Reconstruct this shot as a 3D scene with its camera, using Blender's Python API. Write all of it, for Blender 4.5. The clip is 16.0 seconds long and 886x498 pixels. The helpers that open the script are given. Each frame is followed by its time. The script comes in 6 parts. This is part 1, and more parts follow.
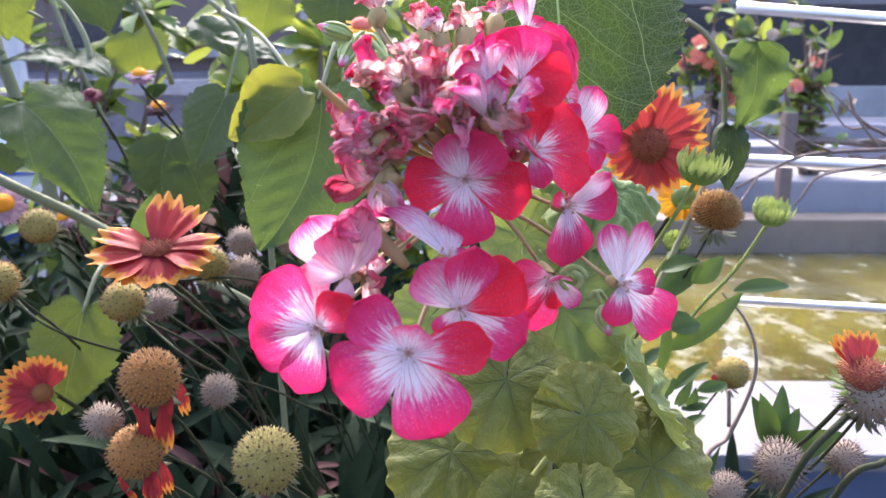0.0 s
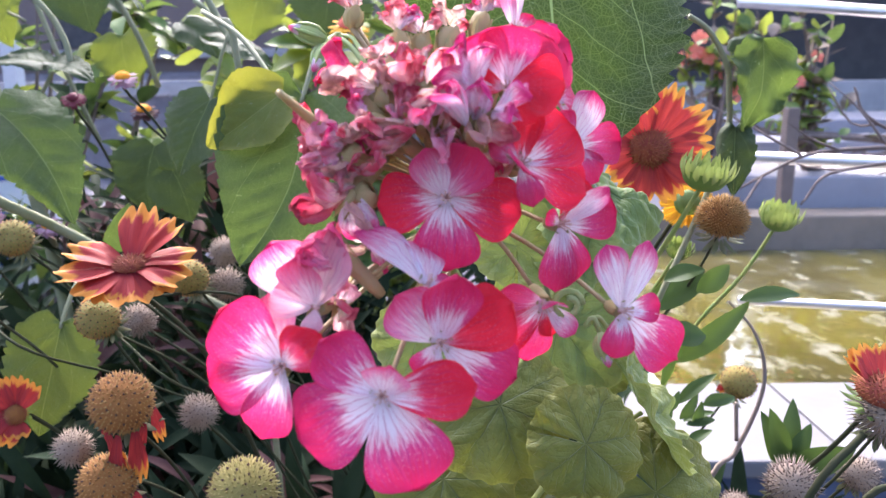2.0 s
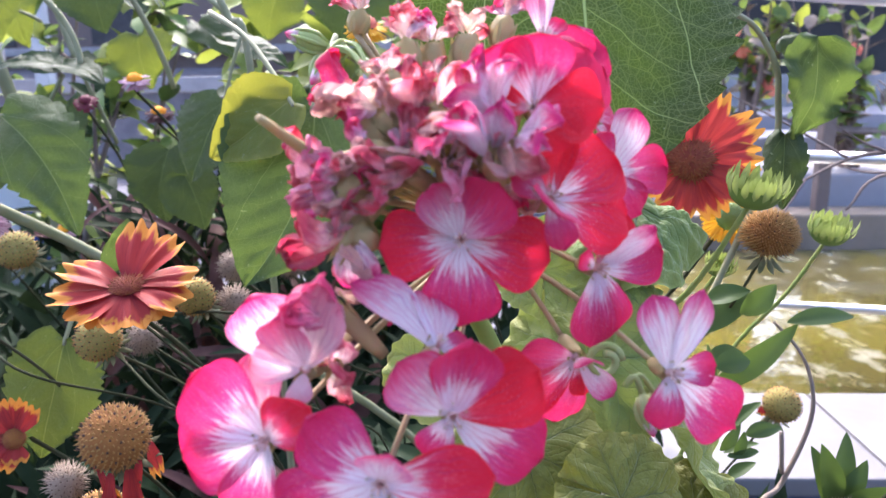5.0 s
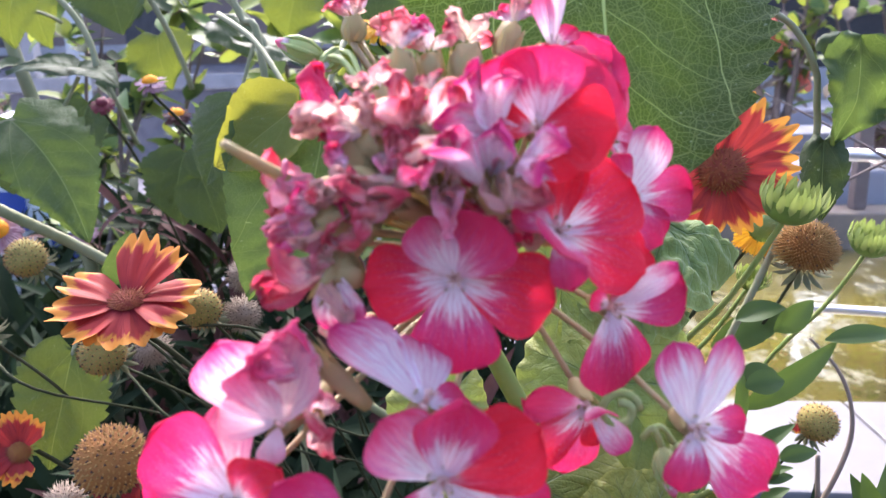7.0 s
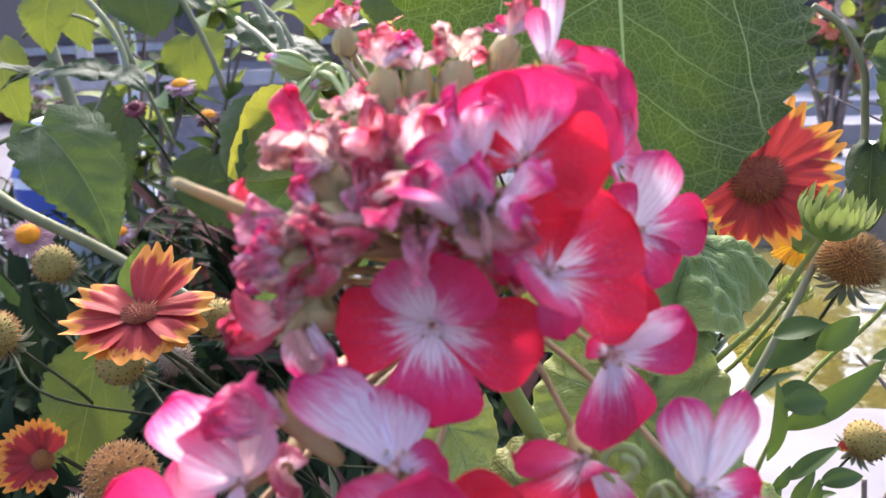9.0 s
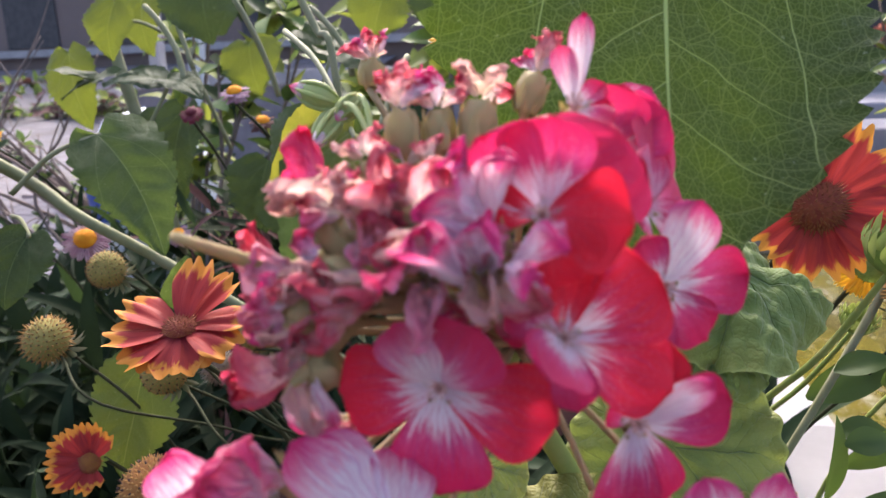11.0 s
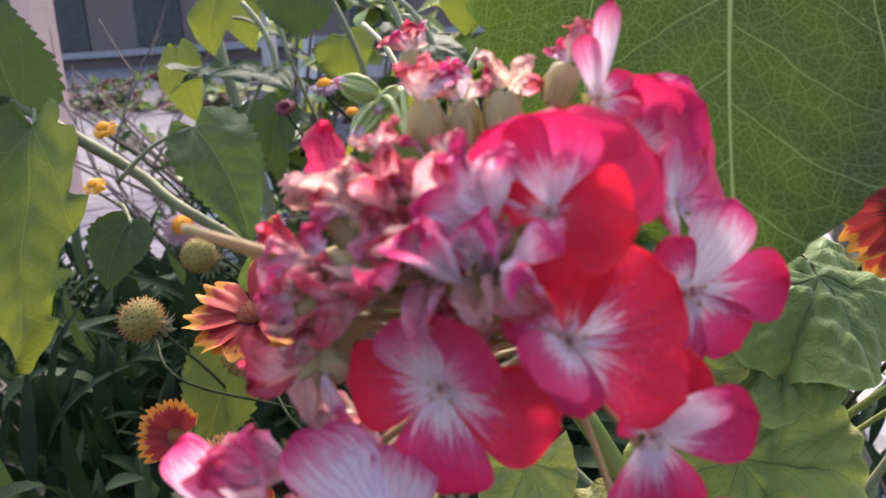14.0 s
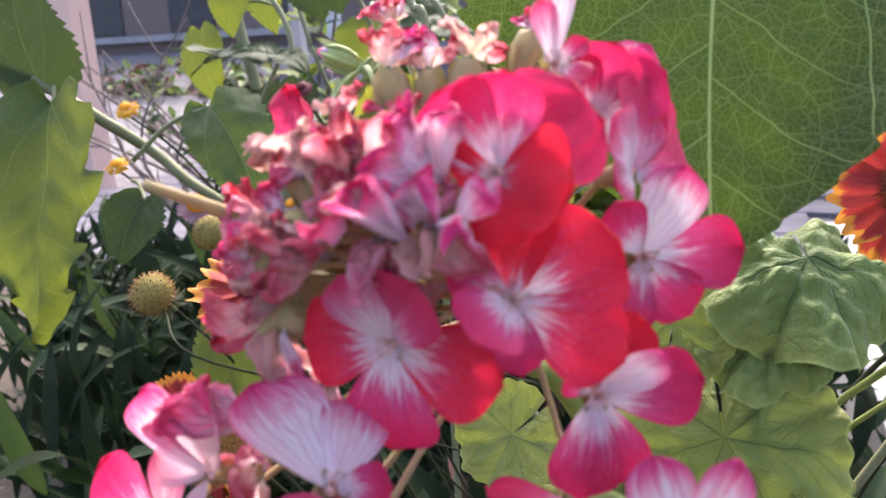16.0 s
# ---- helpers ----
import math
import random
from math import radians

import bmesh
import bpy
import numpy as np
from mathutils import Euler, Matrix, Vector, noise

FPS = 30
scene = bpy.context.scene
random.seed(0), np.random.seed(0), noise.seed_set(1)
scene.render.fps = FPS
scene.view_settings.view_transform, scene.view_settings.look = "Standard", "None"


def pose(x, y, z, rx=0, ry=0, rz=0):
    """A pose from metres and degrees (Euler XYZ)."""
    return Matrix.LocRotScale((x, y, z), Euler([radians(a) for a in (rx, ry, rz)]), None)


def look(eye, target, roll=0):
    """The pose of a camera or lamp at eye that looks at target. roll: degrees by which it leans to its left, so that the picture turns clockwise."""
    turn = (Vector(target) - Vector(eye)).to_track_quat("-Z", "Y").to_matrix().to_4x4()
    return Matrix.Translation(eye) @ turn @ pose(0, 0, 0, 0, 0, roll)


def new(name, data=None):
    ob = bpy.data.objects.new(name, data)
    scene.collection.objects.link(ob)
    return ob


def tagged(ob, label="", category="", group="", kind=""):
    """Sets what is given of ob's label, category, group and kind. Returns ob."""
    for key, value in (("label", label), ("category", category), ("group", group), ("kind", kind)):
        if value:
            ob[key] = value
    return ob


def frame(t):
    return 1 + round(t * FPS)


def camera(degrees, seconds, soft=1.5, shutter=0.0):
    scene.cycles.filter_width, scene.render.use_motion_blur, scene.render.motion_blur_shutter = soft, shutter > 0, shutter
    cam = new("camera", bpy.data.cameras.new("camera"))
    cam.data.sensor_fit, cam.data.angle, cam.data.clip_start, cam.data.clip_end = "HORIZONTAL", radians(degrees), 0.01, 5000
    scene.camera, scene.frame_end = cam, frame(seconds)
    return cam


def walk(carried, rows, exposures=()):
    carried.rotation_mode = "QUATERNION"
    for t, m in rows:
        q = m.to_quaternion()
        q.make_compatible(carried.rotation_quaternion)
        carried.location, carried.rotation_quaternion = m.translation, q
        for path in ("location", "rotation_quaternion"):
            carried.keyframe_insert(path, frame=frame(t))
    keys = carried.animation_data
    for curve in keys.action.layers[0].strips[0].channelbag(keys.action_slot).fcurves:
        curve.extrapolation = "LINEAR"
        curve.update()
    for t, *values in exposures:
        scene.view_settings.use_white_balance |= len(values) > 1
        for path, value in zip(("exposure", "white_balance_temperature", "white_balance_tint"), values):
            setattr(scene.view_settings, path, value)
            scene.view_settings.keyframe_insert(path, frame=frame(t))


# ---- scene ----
cam = camera(64.2, 16.0, soft=1.4)
cam.data.dof.use_dof, cam.data.dof.focus_distance, cam.data.dof.aperture_fstop = True, 0.33, 17.0
METRES, EYE, TILT = 0.17, 0.75, -12.0
ROWS = [
    (0.0, 0.0, 0.0, 0.0, 0.0, 0.0, -0.0),
    (0.5, 0.0084, 0.0315, 0.0088, 0.01, -0.06, 0.17),
    (1.0, 0.0181, 0.0704, 0.0213, 0.01, -0.09, 0.29),
    (1.5, 0.0266, 0.1083, 0.0344, 0.01, -0.14, 0.4),
    (2.0, 0.0393, 0.1455, 0.0501, 0.11, -0.17, 0.56),
    (2.5, 0.0491, 0.1833, 0.066, 0.32, -0.21, 0.8),
    (3.0, 0.0502, 0.2189, 0.081, 0.55, -0.28, 0.91),
    (3.5, 0.0461, 0.2529, 0.0927, 0.83, -0.36, 0.82),
    (4.0, 0.0507, 0.2827, 0.1089, 1.33, -0.44, 0.82),
    (6.5, 0.0816, 0.4428, 0.1748, 3.71, -0.9, -0.12),
    (7.0, 0.1017, 0.4697, 0.1934, 4.47, -0.99, 0.18),
    (7.5, 0.1251, 0.4948, 0.2106, 5.12, -1.13, 0.39),
    (8.0, 0.1462, 0.5226, 0.2211, 5.73, -1.42, 0.23),
    (8.5, 0.1636, 0.5464, 0.2361, 6.8, -1.56, 0.25),
    (9.0, 0.1755, 0.5647, 0.2529, 8.02, -1.56, 0.15),
    (11.5, 0.2332, 0.6455, 0.3337, 13.68, -1.89, -1.25),
    (12.0, 0.2476, 0.6622, 0.3418, 14.75, -2.01, -1.5),
    (12.5, 0.2634, 0.6667, 0.345, 16.31, -2.12, -1.49),
    (13.0, 0.276, 0.6737, 0.3416, 17.49, -2.31, -1.58),
    (13.5, 0.2975, 0.6697, 0.3418, 19.54, -2.27, -1.26),
    (14.0, 0.3183, 0.6734, 0.3299, 20.87, -2.7, -1.81),
    (14.5, 0.3295, 0.6809, 0.3054, 21.4, -3.74, -3.3),
    (15.0, 0.3506, 0.6827, 0.293, 22.05, -4.05, -3.72),
    (15.5, 0.3778, 0.6848, 0.2973, 22.73, -3.85, -3.0),
    (16.0, 0.4057, 0.6888, 0.3016, 23.03, -3.7, -2.75),
]
walk(cam, [(t, pose(0, 0, EYE, TILT, 0, 0) @ pose(METRES * x, METRES * y, METRES * z, 90 + pitch, roll, yaw)) for t, x, y, z, yaw, pitch, roll in ROWS],
     [(0.0, 2.60, 5850, 14), (1.2, 2.68, 5850, 14), (2.5, 2.57, 5850, 14), (4.0, 2.60, 5850, 14), (9.0, 2.42, 6000, 14), (11.5, 2.05, 6450, 12), (15.3, 2.13, 6450, 12), (16.0, 2.38, 6450, 12)])

# ---- light ----
SUN_UP, SUN_TURN = radians(46), radians(-14)
world = bpy.data.worlds.new("sky")
scene.world = world
world.use_nodes = True
wn = world.node_tree.nodes
sky = wn.new("ShaderNodeTexSky")
sky.sky_type, sky.sun_disc = "NISHITA", False
sky.sun_elevation, sky.sun_rotation, sky.dust_density = SUN_UP, SUN_TURN, 6.0
sky.air_density = 0.8
wn["Background"].inputs[1].default_value = 0.15
world.node_tree.links.new(sky.outputs[0], wn["Background"].inputs[0])
sun = new("sun", bpy.data.lights.new("sun", "SUN"))
sun.data.energy, sun.data.angle, sun.data.color = 0.92, radians(4.0), (1.0, 0.94, 0.86)
sun.matrix_world = look((math.sin(SUN_TURN) * math.cos(SUN_UP) * 9, math.cos(SUN_TURN) * math.cos(SUN_UP) * 9, math.sin(SUN_UP) * 9), (0, 0, 0))


# ---- materials ----
class Nodes:
    """A node material under construction."""

    def __init__(self, name):
        self.mat = bpy.data.materials.new(name)
        self.mat.use_nodes = True
        self.t = self.mat.node_tree
        self.t.nodes.clear()

    def add(self, kind, **props):
        n = self.t.nodes.new("ShaderNode" + kind)
        for k, v in props.items():
            n[k] = v
        return n

    def put(self, socket, v):
        if isinstance(v, bpy.types.NodeSocket):
            self.t.links.new(v, socket)
        elif isinstance(v, tuple) and len(v) == 3 and socket.type == "RGBA":
            socket.default_value = (*v, 1)
        else:
            socket.default_value = v

    def m(self, op, a, b=0.0, c=0.0):
        n = self.t.nodes.new("ShaderNodeMath")
        n.operation = op
        for i, v in enumerate((a, b, c)):
            self.put(n.inputs[i], v)
        return n.outputs[0]

    def step(self, v, lo, hi, a=0.0, b=1.0):
        n = self.t.nodes.new("ShaderNodeMapRange")
        n.interpolation_type = "SMOOTHSTEP"
        for i, x in enumerate((v, lo, hi, a, b)):
            self.put(n.inputs[i], x)
        return n.outputs[0]

    def mix(self, f, a, b, blend="MIX"):
        n = self.t.nodes.new("ShaderNodeMix")
        n.data_type, n.blend_type = "RGBA", blend
        self.put(n.inputs[0], f), self.put(n.inputs[6], a), self.put(n.inputs[7], b)
        return n.outputs[2]

    def uv(self):
        n = self.add("TexCoord")
        s = self.add("SeparateXYZ")
        self.t.links.new(n.outputs["UV"], s.inputs[0])
        return s.outputs[0], s.outputs[1]

    def place(self):
        return self.add("TexCoord").outputs["Object"]

    def vec(self, x, y, z=0.0):
        n = self.add("CombineXYZ")
        for i, v in enumerate((x, y, z)):
            self.put(n.inputs[i], v)
        return n.outputs[0]

    def noise(self, vec, scale, detail=3.0, rough=0.55):
        n = self.add("TexNoise")
        self.put(n.inputs["Vector"], vec)
        n.inputs["Scale"].default_value, n.inputs["Detail"].default_value, n.inputs["Roughness"].default_value = scale, detail, rough
        return n.outputs[0]

    def voronoi(self, vec, scale, feature="DISTANCE_TO_EDGE", flat=False):
        n = self.add("TexVoronoi")
        n.voronoi_dimensions = "2D" if flat else "3D"
        n.feature = feature
        self.put(n.inputs["Vector"], vec)
        n.inputs["Scale"].default_value = scale
        return n.outputs["Distance"]

    def rand(self):
        return self.add("ObjectInfo").outputs["Random"]

    def done(self, color, rough=0.5, bump=None, strength=0.3, dist=0.001, trans=0.0, tcolor=None, metal=0.0, spec=0.5, sheen=0.0):
        p = self.add("BsdfPrincipled")
        self.put(p.inputs["Base Color"], color), self.put(p.inputs["Roughness"], rough), self.put(p.inputs["Metallic"], metal)
        p.inputs["Specular IOR Level"].default_value = spec
        if sheen:
            p.inputs["Sheen Weight"].default_value = sheen
        out = self.add("OutputMaterial")
        if bump is not None:
            b = self.add("Bump")
            b.inputs["Strength"].default_value, b.inputs["Distance"].default_value = strength, dist
            self.put(b.inputs["Height"], bump)
            self.t.links.new(b.outputs[0], p.inputs["Normal"])
        last = p.outputs[0]
        if trans:
            tr, mx = self.add("BsdfTranslucent"), self.add("MixShader")
            self.put(tr.inputs[0], tcolor if tcolor is not None else color)
            mx.inputs[0].default_value = trans
            self.t.links.new(last, mx.inputs[1]), self.t.links.new(tr.outputs[0], mx.inputs[2])
            last = mx.outputs[0]
        self.t.links.new(last, out.inputs[0])
        return self.mat


def petal_material(name, rim, inner, pale, start, end, edge_from=0.45, faded=0.0):
    """Geranium petal: white heart with fine dark veins, streaking into a saturated rim."""
    n = Nodes(name)
    u, v = n.uv()
    r = n.rand()
    rays = n.noise(n.vec(n.m("MULTIPLY", u, 9.0), n.m("MULTIPLY", v, 1.2), n.m("MULTIPLY", r, 40.0)), 1.0, 4.0, 0.62)
    fine = n.noise(n.vec(n.m("MULTIPLY", u, 24.0), n.m("MULTIPLY", v, 2.6), n.m("MULTIPLY", r, 70.0)), 1.0, 3.0, 0.6)
    hair = n.noise(n.vec(n.m("MULTIPLY", u, 52.0), n.m("MULTIPLY", v, 8.0), n.m("MULTIPLY", r, 90.0)), 1.0, 3.0, 0.6)
    speck = n.noise(n.vec(n.m("MULTIPLY", u, 60.0), n.m("MULTIPLY", v, 44.0), n.m("MULTIPLY", r, 20.0)), 1.0, 2.0, 0.6)
    side = n.m("MULTIPLY", n.m("ABSOLUTE", n.m("SUBTRACT", u, 0.5)), 2.0)
    edge = n.m("POWER", side, 3.0)
    streak = n.m("ADD", n.m("MULTIPLY", n.m("SUBTRACT", fine, 0.5), 0.62), n.m("MULTIPLY", n.m("SUBTRACT", hair, 0.5), 0.42))
    k = n.m("ADD", n.m("ADD", v, n.m("MULTIPLY", n.m("SUBTRACT", rays, 0.5), 0.55)), n.m("MULTIPLY", edge, 0.16))
    k = n.m("ADD", k, n.m("ADD", streak, n.m("MULTIPLY", n.m("SUBTRACT", r, 0.5), 0.10)))
    col = n.mix(n.step(k, start, end), pale, inner)
    k2 = n.m("ADD", n.m("MULTIPLY", streak, 0.7), n.m("MAXIMUM", v, n.m("MULTIPLY", n.m("MULTIPLY", side, side), n.m("ADD", 0.45, n.m("MULTIPLY", v, 0.6)))))
    k2 = n.m("ADD", k2, n.m("MULTIPLY", n.m("SUBTRACT", rays, 0.5), 0.3))
    col = n.mix(n.step(k2, edge_from, edge_from + 0.36), col, rim)
    # veins fan out of the heart and fork once
    wob = n.m("MULTIPLY", n.m("SUBTRACT", n.noise(n.vec(n.m("MULTIPLY", u, 3.0), n.m("MULTIPLY", v, 3.0), n.m("MULTIPLY", r, 55.0)), 1.0, 2.0), 0.5), 1.5)
    line1 = n.m("ABSOLUTE", n.m("SUBTRACT", n.m("FRACT", n.m("ADD", n.m("MULTIPLY", u, 7.0), wob)), 0.5))
    line2 = n.m("ABSOLUTE", n.m("SUBTRACT", n.m("FRACT", n.m("ADD", n.m("MULTIPLY", u, 15.0), n.m("MULTIPLY", wob, 2.2))), 0.5))
    v1 = n.m("MULTIPLY", n.step(line1, 0.085, 0.02), n.m("MULTIPLY", n.step(v, 0.02, 0.12), n.step(v, 0.95, 0.55)))
    v2 = n.m("MULTIPLY", n.step(line2, 0.12, 0.03), n.m("MULTIPLY", n.step(v, 0.28, 0.48), n.step(v, 1.0, 0.75)))
    vein = n.m("MAXIMUM", v1, n.m("MULTIPLY", v2, 0.6))
    col = n.mix(n.m("MULTIPLY", vein, 0.72), col, (inner[0] * 0.72, inner[1] * 0.45, inner[2] * 0.85))
    light = n.m("MULTIPLY", n.step(speck, 0.58, 0.72), n.step(v, 1.0, 0.55))
    col = n.mix(n.m("MULTIPLY", light, 0.34), col, pale)
    blot = n.noise(n.place(), 170.0, 4.0)
    col = n.mix(n.m("MULTIPLY", n.step(blot, 0.45, 0.75), 0.16 + faded), col, (0.74, 0.44, 0.46) if faded else (rim[0], rim[1] + 0.05, rim[2] + 0.06))
    relief = n.m("ADD", n.m("SUBTRACT", n.m("MULTIPLY", fine, 0.7), n.m("MULTIPLY", vein, 0.5)), n.m("ADD", rays, n.m("MULTIPLY", blot, 0.8 if faded else 0.25)))
    return n.done(col, 0.55, relief, 0.5, 0.0009, 0.58 if faded else 0.45, None, 0.0, 0.25, 0.15)


def leaf_material(name, col, dark, vein, trans=0.4, glow=(0.30, 0.42, 0.03), rough=0.42, net=26.0, spread=0.16):
    """Broad sunflower leaf: midrib, two long nerves from the base, forked side veins, an angular fine net."""
    n = Nodes(name)
    u, v = n.uv()
    x = n.m("ABSOLUTE", u)
    half = n.m("SIGN", u)
    wob = n.m("SUBTRACT", n.noise(n.vec(n.m("MULTIPLY", u, 5.0), n.m("MULTIPLY", v, 5.0), n.m("MULTIPLY", n.rand(), 9.0)), 1.0, 3.0), 0.5)
    mid = n.step(n.m("ADD", x, n.m("MULTIPLY", wob, 0.004)), n.m("SUBTRACT", 0.0085, n.m("MULTIPLY", v, 0.005)), 0.002)
    # the two long nerves bow out and turn to the tip
    bow = n.m("ADD", n.m("MULTIPLY", n.m("SINE", n.m("MULTIPLY", n.m("MINIMUM", v, 0.95), 2.5)), 0.235), n.m("MULTIPLY", wob, 0.012))
    nerve = n.m("MULTIPLY", n.step(n.m("ABSOLUTE", n.m("SUBTRACT", x, bow)), n.m("SUBTRACT", 0.0034, n.m("MULTIPLY", v, 0.0022)), 0.0008), n.step(v, 0.9, 0.7))
    s = n.m("SUBTRACT", v, n.m("MULTIPLY", x, n.m("SUBTRACT", 0.80, n.m("MULTIPLY", x, 0.5))))
    s = n.m("ADD", n.m("DIVIDE", s, spread), n.m("MULTIPLY", wob, 0.40))
    s = n.m("ADD", s, n.m("MULTIPLY", half, 0.19))
    d = n.m("MULTIPLY", n.m("ABSOLUTE", n.m("SUBTRACT", n.m("FRACT", s), 0.5)), spread)
    side = n.m("MULTIPLY", n.step(d, n.m("SUBTRACT", 0.0036, n.m("MULTIPLY", x, 0.007)), 0.0006), n.step(x, 0.40, 0.16, 0.25, 1.0))
    flat = n.vec(n.m("ADD", u, n.m("MULTIPLY", wob, 0.03)), n.m("MULTIPLY", v, 0.85), n.m("MULTIPLY", n.rand(), 9.0))
    n0 = n.m("MULTIPLY", n.step(n.voronoi(flat, net * 0.75, flat=True), 0.020, 0.004), 0.50)
    n1 = n.m("MULTIPLY", n.step(n.voronoi(flat, net * 2.2, flat=True), 0.050, 0.006), 0.50)
    n2 = n.m("MULTIPLY", n.step(n.voronoi(flat, net * 6.5, flat=True), 0.11, 0.01), 0.34)
    patch = n.noise(n.place(), 22.0, 3.0)
    base = n.mix(n.step(patch, 0.35, 0.7), col, dark)
    base = n.mix(n.m("MULTIPLY", n.rand(), 0.3), base, (col[0] * 1.4, col[1] * 1.15, col[2]))
    # flecks of sunlight painted into the leaf colour at random
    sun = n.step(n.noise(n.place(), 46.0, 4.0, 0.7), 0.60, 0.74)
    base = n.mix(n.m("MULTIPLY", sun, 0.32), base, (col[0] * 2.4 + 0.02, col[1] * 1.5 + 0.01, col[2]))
    net_mask = n.m("MULTIPLY", n.m("MAXIMUM", n.m("MAXIMUM", n0, n1), n2), 0.62)
    mask = n.m("MINIMUM", n.m("MAXIMUM", n.m("MAXIMUM", mid, n.m("MAXIMUM", n.m("MULTIPLY", nerve, 0.85), n.m("MULTIPLY", side, 0.6))), net_mask), 1.0)
    c = n.mix(mask, base, vein)
    speck = n.step(n.noise(n.place(), 420.0, 2.0), 0.70, 0.74)
    c = n.mix(n.m("MULTIPLY", speck, 0.3), c, (0.5, 0.55, 0.4))
    tc = n.mix(n.m("MULTIPLY", mask, 0.6), glow, (glow[0] * 1.2, glow[1] * 1.1, glow[2] + 0.02))
    cells = n.m("ADD", n.m("MINIMUM", n.voronoi(flat, net * 0.75, flat=True), 0.3), n.m("MULTIPLY", n.m("MINIMUM", n.voronoi(flat, net * 2.2, flat=True), 0.3), 0.6))
    relief = n.m("SUBTRACT", n.m("ADD", n.m("MULTIPLY", patch, 0.4), cells), n.m("MULTIPLY", mask, 0.9))
    return n.done(c, rough + 0.06, relief, 0.6, 0.0015, trans, tc, 0.0, 0.22)


def round_leaf_material(name, col, dark, vein, glow):
    """Geranium leaf: forked nerves from the stalk, quilted between them, a darker heart."""
    n = Nodes(name)
    u, v = n.uv()
    wob = n.m("SUBTRACT", n.noise(n.place(), 55.0, 3.0), 0.5)
    a = n.m("ADD", n.m("MULTIPLY", u, 3.5), n.m("MULTIPLY", wob, 0.35))
    d = n.m("MULTIPLY", n.m("ABSOLUTE", n.m("SUBTRACT", n.m("FRACT", a), 0.5)), v)
    ray = n.m("MULTIPLY", n.step(d, n.m("SUBTRACT", 0.016, n.m("MULTIPLY", v, 0.008)), 0.003), n.step(v, 0.98, 0.7))
    # side veins leave the nerves aslant
    tri = n.m("ABSOLUTE", n.m("SUBTRACT", n.m("FRACT", a), 0.5))
    sl = n.m("ADD", n.m("SUBTRACT", n.m("MULTIPLY", v, 5.0), n.m("MULTIPLY", tri, 4.2)), n.m("MULTIPLY", wob, 1.4))
    d2 = n.m("ABSOLUTE", n.m("SUBTRACT", n.m("FRACT", sl), 0.5))
    twig = n.m("MULTIPLY", n.step(d2, 0.075, 0.02), n.m("MULTIPLY", n.step(v, 0.25, 0.45), n.step(v, 1.0, 0.85)))
    cells = n.voronoi(n.place(), 150.0)
    fine = n.voronoi(n.place(), 480.0)
    patch = n.noise(n.place(), 24.0, 3.0)
    base = n.mix(n.step(patch, 0.38, 0.72, 0.0, 0.6), col, dark)
    # crease shade painted in beside the nerves, along with the leaf's darker heart
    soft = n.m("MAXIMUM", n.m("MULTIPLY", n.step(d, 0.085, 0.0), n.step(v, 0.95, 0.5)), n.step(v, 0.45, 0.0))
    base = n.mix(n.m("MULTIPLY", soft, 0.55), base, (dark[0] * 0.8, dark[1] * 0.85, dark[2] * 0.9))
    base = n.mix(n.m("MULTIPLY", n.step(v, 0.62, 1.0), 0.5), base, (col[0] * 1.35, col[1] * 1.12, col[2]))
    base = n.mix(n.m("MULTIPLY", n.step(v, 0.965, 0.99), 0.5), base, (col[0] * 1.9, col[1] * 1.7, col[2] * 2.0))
    mask = n.m("MAXIMUM", ray, n.m("MULTIPLY", twig, 0.22))
    c = n.mix(n.m("MULTIPLY", mask, 0.36), base, vein)
    c = n.mix(n.step(fine, 0.05, 0.0, 0.0, 0.14), c, vein)
    c = n.mix(n.step(cells, 0.05, 0.0, 0.0, 0.10), c, vein)
    spot = n.step(n.noise(n.place(), 260.0, 2.0), 0.74, 0.80)
    c = n.mix(n.m("MULTIPLY", spot, 0.5), c, (0.10, 0.09, 0.04))
    relief = n.m("SUBTRACT", n.m("ADD", n.m("MULTIPLY", n.m("MINIMUM", cells, 0.4), 0.9), n.m("MULTIPLY", n.m("MINIMUM", d2, 0.25), 0.45)), n.m("MULTIPLY", mask, 0.8))
    relief = n.m("ADD", relief, n.m("MULTIPLY", n.m("MINIMUM", fine, 0.3), 0.4))
    return n.done(c, 0.58, relief, 0.75, 0.0019, 0.24, n.mix(n.m("MULTIPLY", mask, 0.6), glow, (glow[0] * 0.6, glow[1] * 0.7, glow[2])), 0.0, 0.3, 0.2)


def plain(name, a, b, scale, rough=0.6, bump=0.3, dist=0.001, trans=0.0, tcolor=None, metal=0.0, detail=5.0, spec=0.4, lo=0.35, hi=0.68):
    """Two tones mixed by noise, varied from object to object."""
    n = Nodes(name)
    big, small = n.noise(n.place(), scale, detail), n.noise(n.place(), scale * 6.0, 3.0)
    c = n.mix(n.step(big, lo, hi), a, b)
    c = n.mix(n.m("MULTIPLY", small, 0.25), c, (a[0] * 0.55, a[1] * 0.55, a[2] * 0.55))
    c = n.mix(n.m("MULTIPLY", n.rand(), 0.3), c, b)
    return n.done(c, rough, n.m("ADD", big, n.m("MULTIPLY", small, 0.5)), bump, dist, trans, tcolor, metal, spec)


